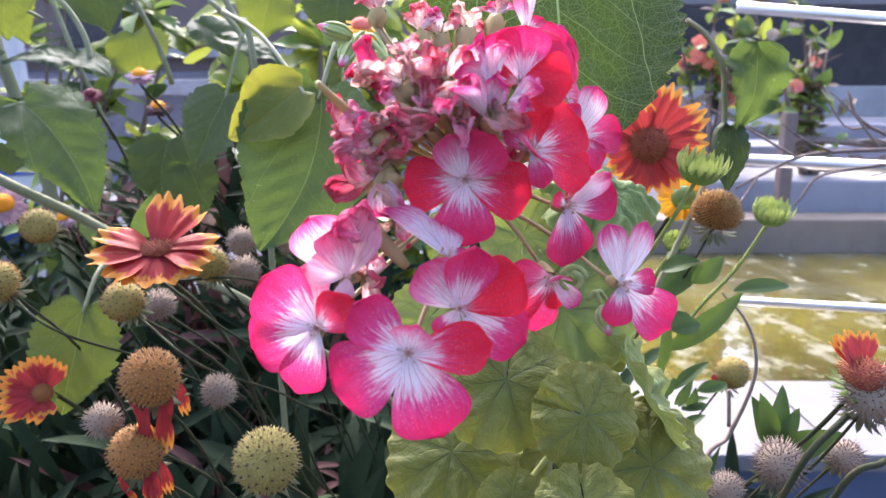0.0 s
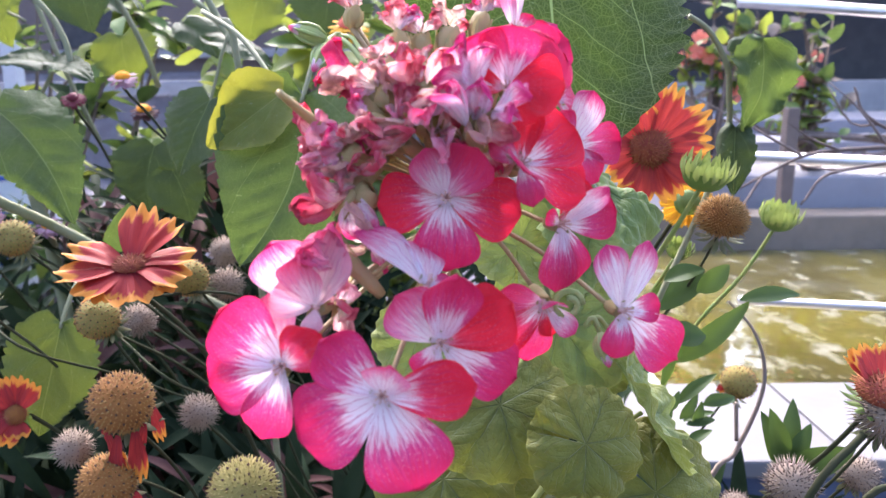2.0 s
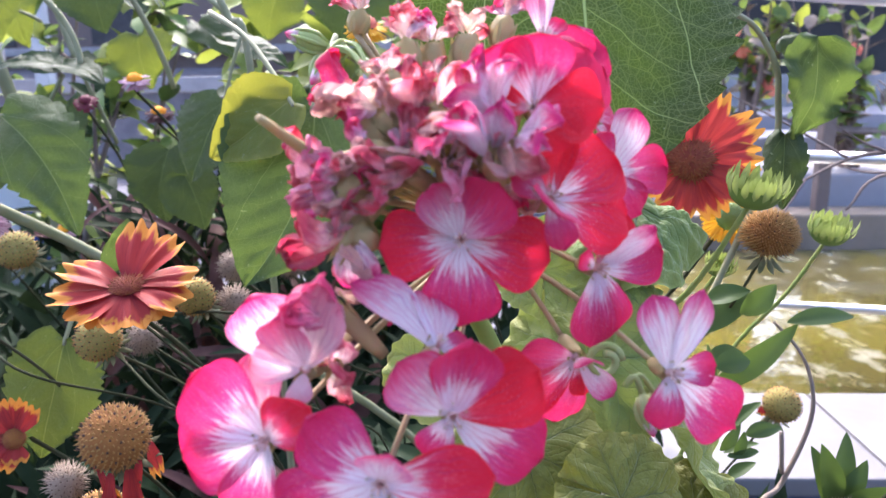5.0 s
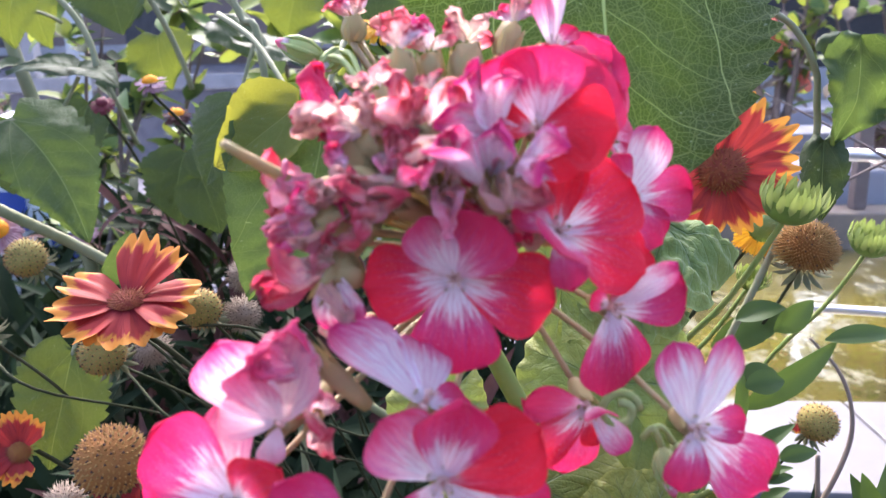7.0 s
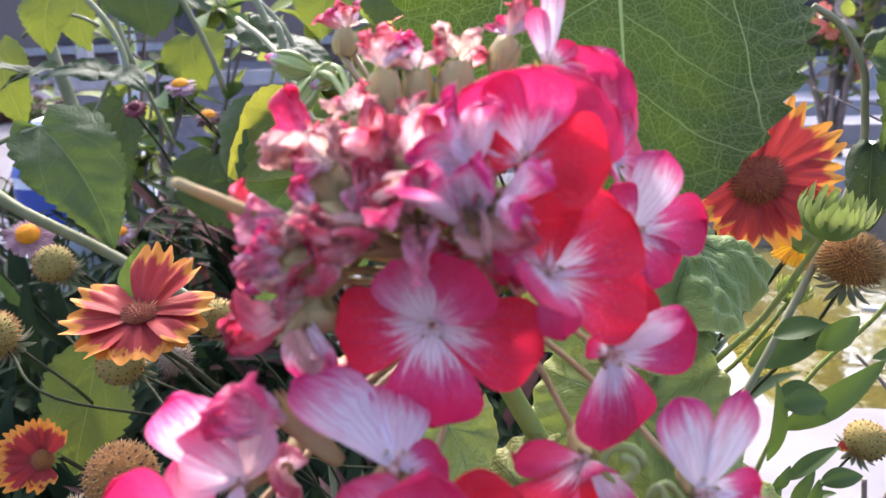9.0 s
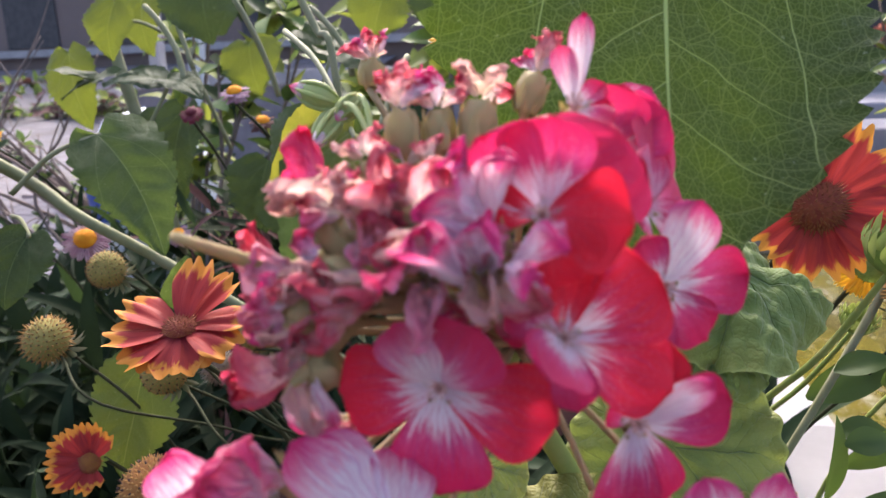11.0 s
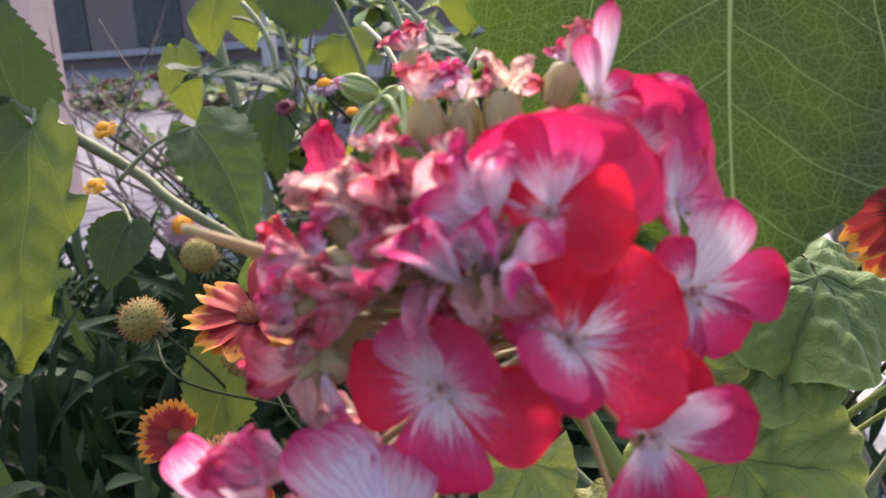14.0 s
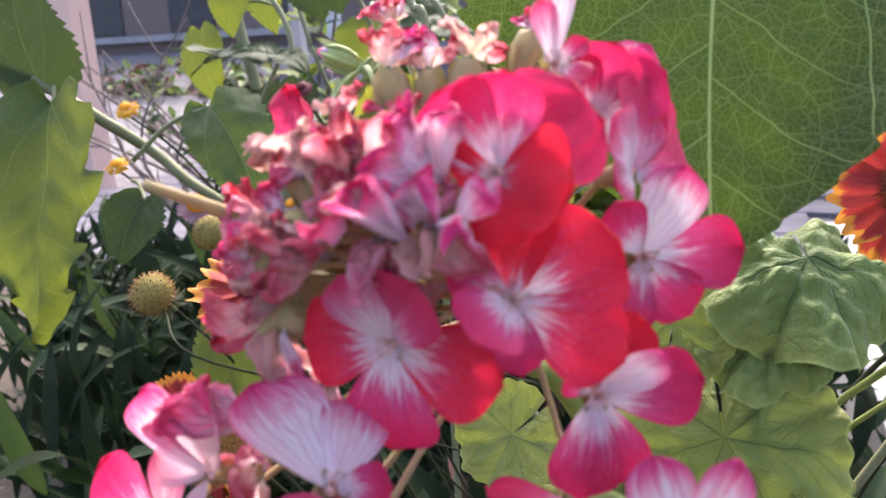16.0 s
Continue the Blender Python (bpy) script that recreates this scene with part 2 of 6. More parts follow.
def ray_material(name, red, tip, cut):
    """Blanket-flower ray: red with a yellow, ragged tip."""
    n = Nodes(name)
    u, v = n.uv()
    streak = n.noise(n.vec(n.m("MULTIPLY", u, 12.0), n.m("MULTIPLY", v, 2.0), n.m("MULTIPLY", n.rand(), 30.0)), 1.0, 3.0)
    k = n.m("ADD", v, n.m("MULTIPLY", n.m("SUBTRACT", streak, 0.5), 0.45))
    c = n.mix(n.step(k, cut - 0.06, cut + 0.08), n.mix(n.step(streak, 0.4, 0.75), red, (red[0] * 0.7, red[1] * 0.6, red[2] * 0.9)), tip)
    c = n.mix(n.m("MULTIPLY", n.step(v, 0.3, 0.0), 0.5), c, (red[0] * 0.45, red[1] * 0.5, red[2]))
    return n.done(c, 0.65, streak, 0.4, 0.0008, 0.25, None, 0.0, 0.25)


SCARLET = petal_material("petal_scarlet", (0.76, 0.016, 0.052), (0.74, 0.050, 0.16), (0.80, 0.65, 0.725), 0.14, 0.44, 0.30)
MAGENTA = petal_material("petal_magenta", (0.64, 0.016, 0.10), (0.66, 0.060, 0.21), (0.80, 0.67, 0.75), 0.20, 0.50, 0.42)
ROSE = petal_material("petal_rose", (0.64, 0.016, 0.11), (0.66, 0.060, 0.22), (0.81, 0.70, 0.775), 0.28, 0.58, 0.50)
BLUSH = petal_material("petal_blush", (0.70, 0.050, 0.17), (0.76, 0.25, 0.40), (0.87, 0.74, 0.78), 0.26, 0.66, 0.60)
PALE = petal_material("petal_pale", (0.66, 0.030, 0.19), (0.77, 0.34, 0.47), (0.82, 0.72, 0.77), 0.50, 0.92, 0.62)
UNDERSIDE = petal_material("petal_underside", (0.72, 0.16, 0.27), (0.78, 0.38, 0.46), (0.84, 0.64, 0.67), 0.30, 0.80, 0.74)
FADED = petal_material("petal_faded", (0.60, 0.075, 0.13), (0.82, 0.43, 0.43), (0.90, 0.78, 0.69), 0.26, 0.70, 0.62, 0.18)
RED = petal_material("petal_red", (0.78, 0.014, 0.042), (0.76, 0.032, 0.080), (0.78, 0.40, 0.50), 0.04, 0.30, 0.16)
DEEP_ROSE = petal_material("petal_deep_rose", (0.66, 0.025, 0.11), (0.68, 0.080, 0.22), (0.82, 0.50, 0.62), 0.06, 0.42, 0.36)
DRIED = petal_material("petal_dried", (0.42, 0.022, 0.065), (0.60, 0.10, 0.17), (0.78, 0.48, 0.46), 0.14, 0.50, 0.50, 0.12)
CREAM = petal_material("petal_cream", (0.62, 0.30, 0.32), (0.66, 0.42, 0.36), (0.72, 0.55, 0.42), 0.30, 0.80, 0.80, 0.26)
CALYX = plain("calyx", (0.42, 0.36, 0.16), (0.50, 0.34, 0.18), 90.0, 0.65, 0.3, 0.0006, 0.25, (0.4, 0.34, 0.1))
BUD_GREEN = plain("bud_green", (0.30, 0.38, 0.11), (0.42, 0.45, 0.20), 120.0, 0.6, 0.3, 0.0005, 0.2, (0.35, 0.42, 0.1))
STALK = plain("stalk", (0.20, 0.27, 0.06), (0.28, 0.30, 0.09), 60.0, 0.55, 0.3, 0.0005, 0.15, (0.3, 0.34, 0.08))
PEDICEL = plain("pedicel", (0.36, 0.30, 0.13), (0.42, 0.27, 0.15), 60.0, 0.55, 0.3, 0.0005, 0.15, (0.36, 0.3, 0.1))
PISTIL = plain("pistil", (0.72, 0.50, 0.45), (0.62, 0.34, 0.30), 300.0)
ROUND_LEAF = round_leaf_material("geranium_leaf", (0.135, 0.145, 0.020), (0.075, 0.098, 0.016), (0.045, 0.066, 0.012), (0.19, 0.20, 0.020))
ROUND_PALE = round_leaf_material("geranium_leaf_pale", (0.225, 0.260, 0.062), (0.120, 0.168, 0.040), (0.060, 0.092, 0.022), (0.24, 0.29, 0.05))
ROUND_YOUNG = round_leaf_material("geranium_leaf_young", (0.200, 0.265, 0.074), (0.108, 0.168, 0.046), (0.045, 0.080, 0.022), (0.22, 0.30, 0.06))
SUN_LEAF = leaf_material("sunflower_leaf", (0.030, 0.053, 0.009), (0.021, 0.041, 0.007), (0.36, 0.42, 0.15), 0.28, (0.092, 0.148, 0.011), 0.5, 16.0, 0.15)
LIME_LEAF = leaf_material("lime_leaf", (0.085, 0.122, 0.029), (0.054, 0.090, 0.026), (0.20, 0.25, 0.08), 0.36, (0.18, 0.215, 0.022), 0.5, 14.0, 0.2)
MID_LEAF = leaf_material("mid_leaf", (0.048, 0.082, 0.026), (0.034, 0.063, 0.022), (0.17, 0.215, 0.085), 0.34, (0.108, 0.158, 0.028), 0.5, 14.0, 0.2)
# the yellow is sunlight on a green lobe, put into the colour
SUNLIT_LEAF = leaf_material("sunlit_leaf", (0.16, 0.175, 0.034), (0.10, 0.14, 0.03), (0.26, 0.28, 0.09), 0.40, (0.32, 0.31, 0.028), 0.5, 14.0, 0.2)
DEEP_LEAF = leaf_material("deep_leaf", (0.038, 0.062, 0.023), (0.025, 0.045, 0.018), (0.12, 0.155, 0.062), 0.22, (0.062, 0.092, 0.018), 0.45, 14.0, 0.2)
SUN_STEM = plain("sunflower_stem", (0.165, 0.175, 0.080), (0.23, 0.225, 0.13), 45.0, 0.7, 0.5, 0.001)
# strap leaves set near black: shade inside the dense clumps is in their colour
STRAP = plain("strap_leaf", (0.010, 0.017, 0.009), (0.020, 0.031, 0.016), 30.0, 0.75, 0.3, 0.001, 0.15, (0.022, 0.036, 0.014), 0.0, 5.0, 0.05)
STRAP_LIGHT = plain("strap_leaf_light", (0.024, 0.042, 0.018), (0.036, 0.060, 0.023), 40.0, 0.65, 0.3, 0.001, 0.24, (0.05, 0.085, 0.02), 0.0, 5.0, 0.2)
WEED = plain("weed_leaf", (0.044, 0.082, 0.020), (0.060, 0.098, 0.023), 40.0, 0.5, 0.3, 0.001, 0.28, (0.10, 0.155, 0.024), 0.0, 5.0, 0.3)
LIME_SMALL = plain("lime_small_leaf", (0.15, 0.21, 0.05), (0.22, 0.26, 0.06), 20.0, 0.65, 0.3, 0.002, 0.40, (0.32, 0.36, 0.05))
THIN_STEM = plain("thin_stem", (0.028, 0.034, 0.015), (0.045, 0.045, 0.023), 40.0, 0.8, spec=0.15)
DRY_STEM = plain("dry_stem", (0.16, 0.12, 0.10), (0.26, 0.20, 0.16), 40.0, 0.8)
RAY = ray_material("gaillardia_ray", (0.34, 0.030, 0.027), (0.58, 0.225, 0.034), 0.76)
RAY_ORANGE = ray_material("gaillardia_ray_orange", (0.44, 0.046, 0.038), (0.66, 0.28, 0.044), 0.78)
DISK = plain("gaillardia_disk", (0.19, 0.026, 0.018), (0.28, 0.07, 0.025), 260.0, 0.8)
DISK_TIP = plain("disk_tip", (0.22, 0.050, 0.026), (0.30, 0.105, 0.035), 120.0, 0.8)
DARK_DOT = plain("dark_dot", (0.05, 0.025, 0.015), (0.08, 0.035, 0.02), 200.0, 0.8)
CONE = plain("seed_cone", (0.22, 0.085, 0.018), (0.29, 0.120, 0.025), 150.0, 0.85)
CONE_BRISTLE = plain("cone_bristle", (0.40, 0.19, 0.055), (0.34, 0.21, 0.07), 60.0, 0.8, 0.2, 0.0005, 0.2)
OLIVE_CONE = plain("olive_cone", (0.22, 0.175, 0.042), (0.28, 0.225, 0.062), 150.0, 0.85)
OLIVE_BRISTLE = plain("olive_bristle", (0.33, 0.27, 0.085), (0.28, 0.215, 0.07), 60.0, 0.8, 0.2, 0.0005, 0.2)
FLUFF = plain("seed_fluff", (0.34, 0.255, 0.19), (0.43, 0.34, 0.27), 90.0, 0.9, 0.2, 0.0005, 0.3)
BRACT = plain("bract", (0.105, 0.165, 0.040), (0.17, 0.235, 0.070), 80.0, 0.6, 0.3, 0.0006, 0.25, (0.19, 0.27, 0.05))
SEED_BRACT = plain("seed_bract", (0.090, 0.105, 0.045), (0.15, 0.13, 0.07), 80.0, 0.7, 0.3, 0.0006, 0.2, (0.14, 0.15, 0.05))
BRACT_TIP = plain("bract_tip", (0.28, 0.32, 0.12), (0.21, 0.27, 0.085), 80.0, 0.6, 0.3, 0.0006, 0.3, (0.27, 0.32, 0.07))
ORANGE = plain("orange_disk", (0.80, 0.26, 0.01), (0.86, 0.38, 0.02), 200.0, 0.8)
MAUVE = plain("mauve_ray", (0.34, 0.17, 0.25), (0.50, 0.36, 0.42), 120.0, 0.7, 0.3, 0.0006, 0.3)
MAROON = plain("maroon_ray", (0.13, 0.018, 0.035), (0.20, 0.03, 0.06), 120.0, 0.7, 0.3, 0.0006, 0.2)
YELLOW = plain("yellow_ray", (0.80, 0.46, 0.02), (0.72, 0.34, 0.02), 120.0, 0.7, 0.3, 0.0006, 0.3)
DEAD_ROSE = plain("dead_rose", (0.085, 0.030, 0.030), (0.13, 0.06, 0.05), 40.0, 0.8, 0.3, 0.001, 0.2)
CORAL = plain("coral_petal", (0.74, 0.16, 0.12), (0.80, 0.30, 0.22), 60.0, 0.7, 0.3, 0.001, 0.3)
SOIL = plain("soil", (0.045, 0.034, 0.026), (0.085, 0.065, 0.05), 26.0, 0.95, 0.8, 0.01)
def paving_material():
    n = Nodes("far_paving")
    b = n.add("TexBrick")
    n.put(b.inputs["Vector"], n.place())
    for k, c in (("Color1", (0.185, 0.172, 0.195)), ("Color2", (0.135, 0.127, 0.142)), ("Mortar", (0.06, 0.055, 0.055))):
        n.put(b.inputs[k], c)
    for k, x in (("Scale", 1.0), ("Mortar Size", 0.012), ("Brick Width", 0.38), ("Row Height", 0.24)):
        b.inputs[k].default_value = x
    stain = n.noise(n.place(), 2.6, 5.0)
    return n.done(n.mix(n.m("MULTIPLY", n.step(stain, 0.45, 0.7), 0.5), b.outputs["Color"], (0.10, 0.085, 0.075)), 0.9, stain, 0.3, 0.004, spec=0.1)


FAR_PAVING = paving_material()
PAVER = plain("paver", (0.21, 0.195, 0.22), (0.15, 0.14, 0.158), 9.0, 0.9, 0.4, 0.003, spec=0.1)
CONCRETE = plain("concrete", (0.36, 0.345, 0.36), (0.27, 0.26, 0.27), 5.0, 0.85, 0.4, 0.004)
WHITE_TILE = plain("white_tile", (0.175, 0.165, 0.172), (0.145, 0.135, 0.142), 8.0, 0.5, 0.2, 0.002)
DARK_STONE = plain("dark_stone", (0.25, 0.195, 0.155), (0.17, 0.135, 0.105), 5.0, 0.85, 0.4, 0.004)
TERRACE = plain("terrace_stone", (0.30, 0.285, 0.32), (0.23, 0.22, 0.25), 5.0, 0.8, 0.4, 0.004)
BLUE_PAINT = plain("blue_paint", (0.085, 0.11, 0.19), (0.065, 0.085, 0.15), 14.0, 0.6, 0.3, 0.002)
STEEL = plain("steel_pipe", (0.62, 0.61, 0.66), (0.52, 0.51, 0.56), 12.0, 0.28, 0.1, 0.001, 0.0, None, 0.75)
BROWN = plain("brown_paint", (0.14, 0.105, 0.10), (0.17, 0.13, 0.12), 20.0, 0.7)
PINK_WALL = plain("pink_plaster", (0.70, 0.48, 0.40), (0.62, 0.42, 0.36), 6.0, 0.9, 0.4, 0.004)
DARK_PAINT = plain("dark_panel", (0.030, 0.030, 0.036), (0.055, 0.050, 0.055), 6.0, 0.5)
PALE_BLUE = plain("pale_blue_paint", (0.38, 0.42, 0.46), (0.46, 0.49, 0.52), 10.0, 0.6)
BARK = plain("bark", (0.13, 0.095, 0.085), (0.20, 0.15, 0.13), 30.0, 0.9, 0.6, 0.003)
SACK_WHITE = plain("sack_white", (0.72, 0.74, 0.80), (0.62, 0.64, 0.72), 12.0, 0.6, 0.3, 0.004)
SACK_BLUE = plain("sack_blue", (0.035, 0.07, 0.32), (0.05, 0.09, 0.38), 12.0, 0.6)


def water_material():
    n = Nodes("pond_water")
    w = n.noise(n.place(), 9.0, 3.0)
    sep = n.add("SeparateXYZ")
    n.t.links.new(n.place(), sep.inputs[0])
    # pale blotches painted into the water for the sky mirrored in ripples
    sky_glare = n.noise(n.vec(n.m("MULTIPLY", sep.outputs[0], 12.0), n.m("MULTIPLY", sep.outputs[1], 9.0), 0.0), 1.0, 6.0, 0.7)
    c = n.mix(n.step(n.noise(n.place(), 2.2, 4.0), 0.4, 0.65), (0.125, 0.104, 0.018), (0.070, 0.058, 0.016))
    c = n.mix(n.step(sky_glare, 0.50, 0.68), c, (0.25, 0.235, 0.17))
    return n.done(c, 0.06, w, 0.10, 0.02, 0.0, None, 0.0, 0.9)


WATER = water_material()


# ---- mesh tools ----
class Geo:
    """Vertices, faces and uv of one mesh under construction, in world metres."""

    def __init__(self):
        self.v, self.f, self.w = [], [], []

    def grid(self, fn, nu, nv, close=False):
        """fn(i/nu, j/nv) gives a place and a uv."""
        base = len(self.v)
        for j in range(nv + 1):
            for i in range(nu + 1):
                p, w = fn(i / nu, j / nv)
                self.v.append(tuple(p)), self.w.append(w)
        for j in range(nv):
            for i in range(nu):
                a = base + j * (nu + 1) + i
                self.f.append((a, a + 1, a + nu + 2, a + nu + 1))
        return self

    def tube(self, pts, radii, sides=8):
        pts = [Vector(p) for p in pts]
        if not isinstance(radii, (list, tuple)):
            radii = [radii] * len(pts)
        base, side = len(self.v), None
        for k, p in enumerate(pts):
            d = (pts[min(k + 1, len(pts) - 1)] - pts[max(k - 1, 0)]).normalized()
            if side is None:
                side = d.orthogonal().normalized()
            side = (side - d * side.dot(d)).normalized()
            other = d.cross(side)
            for s in range(sides):
                a = 2 * math.pi * s / sides
                self.v.append(tuple(p + (side * math.cos(a) + other * math.sin(a)) * radii[k]))
                self.w.append((s / sides, k / max(1, len(pts) - 1)))
        for k in range(len(pts) - 1):
            for s in range(sides):
                a, b = base + k * sides + s, base + k * sides + (s + 1) % sides
                self.f.append((a, b, b + sides, a + sides))
        self.f.append(tuple(base + s for s in range(sides))[::-1])
        self.f.append(tuple(base + (len(pts) - 1) * sides + s for s in range(sides)))
        return self

    def spike(self, p, d, length, width):
        d = Vector(d).normalized()
        s = d.orthogonal().normalized() * width
        o = d.cross(s)
        b = len(self.v)
        for q in (p + s, p - s * 0.5 + o * 0.87, p - s * 0.5 - o * 0.87, p + d * length):
            self.v.append(tuple(q)), self.w.append((0.5, 0.5))
        self.f += [(b, b + 1, b + 3), (b + 1, b + 2, b + 3), (b + 2, b, b + 3)]
        return self

    def box(self, lo, hi):
        b = len(self.v)
        for z in (lo[2], hi[2]):
            for x, y in ((lo[0], lo[1]), (hi[0], lo[1]), (hi[0], hi[1]), (lo[0], hi[1])):
                self.v.append((x, y, z)), self.w.append((0, 0))
        self.f += [(b + 3, b + 2, b + 1, b), (b + 4, b + 5, b + 6, b + 7)]
        self.f += [(b + i, b + (i + 1) % 4, b + 4 + (i + 1) % 4, b + 4 + i) for i in range(4)]
        return self

    def mesh(self, name, origin, smooth=True):
        me = bpy.data.meshes.new(name)
        o = Vector(origin)
        me.from_pydata([tuple(Vector(p) - o) for p in self.v], [], self.f)
        lay = me.uv_layers.new(name="uv").data
        loops = np.empty(len(me.loops), dtype=np.int32)
        me.loops.foreach_get("vertex_index", loops)
        lay.foreach_set("uv", np.array(self.w, dtype=np.float32)[loops].ravel())
        if smooth:
            me.shade_smooth()
        return me


PLACE = {}


def thing(name, at, label, category, group="", kind=""):
    ob = new(name)
    ob.empty_display_size = 0.01
    ob.location = at
    PLACE[ob] = Vector(at)
    return tagged(ob, label, category, group, kind)


def part(name, geo, material, parent=None, label="", at=None, smooth=True):
    """One mesh object under a thing or a part, its geometry given in world metres."""
    at = Vector(at if at is not None else (geo.v[0] if parent is None else PLACE[parent]))
    ob = new(name, geo.mesh(name, at, smooth))
    ob.data.materials.append(material)
    PLACE[ob] = at
    if parent is not None:
        ob.parent = parent
        ob.location = at - PLACE[parent]
    else:
        ob.location = at
    return tagged(ob, label)


def bevelled(name, lo, hi, material, parent=None, label="", bevel=0.004):
    """A box with rounded edges."""
    lo, hi = Vector(lo), Vector(hi)
    at = Vector(((lo.x + hi.x) / 2, (lo.y + hi.y) / 2, lo.z))
    bm = bmesh.new()
    bmesh.ops.create_cube(bm, size=1, matrix=Matrix.Translation((lo + hi) / 2 - at) @ Matrix.Diagonal((*(hi - lo), 1)))
    bmesh.ops.bevel(bm, geom=bm.edges[:], offset=bevel, segments=2, affect="EDGES", profile=0.6)
    me = bpy.data.meshes.new(name)
    bm.to_mesh(me)
    bm.free()
    ob = new(name, me)
    me.materials.append(material)
    PLACE[ob] = at
    ob.location = at - PLACE[parent] if parent is not None else at
    if parent is not None:
        ob.parent = parent
    return tagged(ob, label)


def bend(a, b, bulge=(0, 0, 0), n=10):
    """Points of a smooth bow from a to b, pulled aside by bulge."""
    a, b, g = Vector(a), Vector(b), Vector(bulge)
    return [a.lerp(b, k / n) + g * (4 * (k / n) * (1 - k / n)) for k in range(n + 1)]


def path3(*pts, n=6):
    """A smooth line through the given places."""
    p = [Vector(q) for q in pts]
    p = [p[0] * 2 - p[1], *p, p[-1] * 2 - p[-2]]
    out = []
    for i in range(1, len(p) - 2):
        for k in range(n):
            t = k / n
            out.append(0.5 * (2 * p[i] + (p[i + 1] - p[i - 1]) * t + (2 * p[i - 1] - 5 * p[i] + 4 * p[i + 1] - p[i + 2]) * t * t
                              + (3 * p[i] - p[i - 1] - 3 * p[i + 1] + p[i + 2]) * t ** 3))
    return out + [p[-2]]


def taper(n, a, b):
    return [a + (b - a) * k / (n - 1) for k in range(n)]


def axes(facing, up=(0, 0, 1)):
    """right, up and out of something that faces a viewer."""
    out = Vector(facing).normalized()
    u = Vector(up)
    if abs(u.normalized().dot(out)) > 0.97:
        u = Vector((0, 1, 0.01))
    u = (u - out * u.dot(out)).normalized()
    return u.cross(out), u, out


def sphere_dirs(n, low=-1.0):
    """Evenly spread directions, z from low to 1."""
    for k in range(n):
        z = 1 - (k + 0.5) / n * (1 - low)
        a = k * 2.399963
        r = math.sqrt(max(0, 1 - z * z))
        yield Vector((r * math.cos(a), r * math.sin(a), z))


def rand(a, b):
    return random.uniform(a, b)


# ---- flower and leaf makers ----
def petal_geo(c, facing, angle, length, width, lift=12, curl=0.12, cup=0.15, wave=0.05, twist=0.0, crumple=0.0, roll=0.0, inner=0.0012):
    """A rounded petal that leaves the heart c at an angle clockwise from up."""
    r, u, o = axes(facing)
    a = radians(angle)
    along = u * math.cos(a) + r * math.sin(a)
    across = r * math.cos(a) - u * math.sin(a)
    q = Matrix.Rotation(radians(twist), 3, along)
    across, o2 = q @ across, q @ o
    along, o2 = along * math.cos(radians(lift)) + o2 * math.sin(radians(lift)), o2 * math.cos(radians(lift)) - along * math.sin(radians(lift))
    seed = Vector((rand(0, 90), rand(0, 90), rand(0, 90)))
    c = Vector(c)

    def fn(i, j):
        s, v = i * 2 - 1, 1 - (1 - j) ** 1.7
        hw = width * 0.5 * (0.13 * (1 - v) + 1.46 * v ** 0.85 * math.sqrt(max(0.0, 1 - v ** 3.6)))
        vv = v * (1 - 0.05 * s * s * v)
        z = length * (-curl * v * v) + cup * abs(s) ** 2 * hw * (1 - 0.3 * v)
        rip = noise.noise(seed + Vector((s * 1.6, v * 2.2, 0))) * wave * length * (0.3 + v) + noise.noise(seed + Vector((s * 4, v * 3, 7))) * wave * 0.4 * length * v
        p = c + along * (inner + vv * length) + o2 * (z + rip)
        if roll:
            ang = s * roll
            p += across * (math.sin(ang) / roll * hw) + o2 * ((1 - math.cos(ang)) / abs(roll) * hw)
        else:
            p += across * (s * hw)
        if crumple:
            n1 = noise.noise_vector(seed + Vector((s * 2.2, v * 2.6, 3)))
            n2 = noise.noise_vector(seed + Vector((s * 6, v * 6, 9)))
            p += (n1 * 0.50 + n2 * 0.30) * crumple * length * (0.15 + v)
            p += o2 * (math.sin(s * 9 + seed.x + 2.5 * noise.noise(seed + Vector((s, v * 2, 5)))) * 0.055 * length * v)
            p += noise.noise_vector(seed + Vector((s * 13, v * 10, 21))) * 0.022 * length * v
        return p, (i, v)

    return Geo().grid(fn, 26 if crumple else 14, 26 if crumple else 18)


PETALS = {"u": UNDERSIDE, "s": SCARLET, "m": MAGENTA, "b": BLUSH, "f": FADED, "p": PALE, "w": ROSE, "d": DRIED, "n": DEEP_ROSE, "r": RED, "c": CREAM}


def calyx_geo(base, out, length, width):
    base, out = Vector(base), Vector(out).normalized()
    r, u, _ = axes(out)
    g = Geo()
    g.tube([base - out * length * 0.5, base - out * length * 0.2, base + out * length * 0.25, base + out * length * 0.6], [width * 0.3, width * 0.42, width * 0.5, width * 0.44], 10)
    for k in range(5):
        a = k * 2 * math.pi / 5 + 0.3
        side = r * math.cos(a) + u * math.sin(a)
        tang = out.cross(side)

        def fn(i, j, side=side, tang=tang):
            s = i * 2 - 1
            w = width * 0.30 * math.sin(math.pi * min(1, 0.25 + 0.75 * j)) ** 0.8
            return base + out * length * (0.1 + 0.95 * j) + side * width * (0.46 + 0.22 * j * j - 0.08 * s * s) + tang * s * w, (i, j)
        g.grid(fn, 4, 6)
    return g


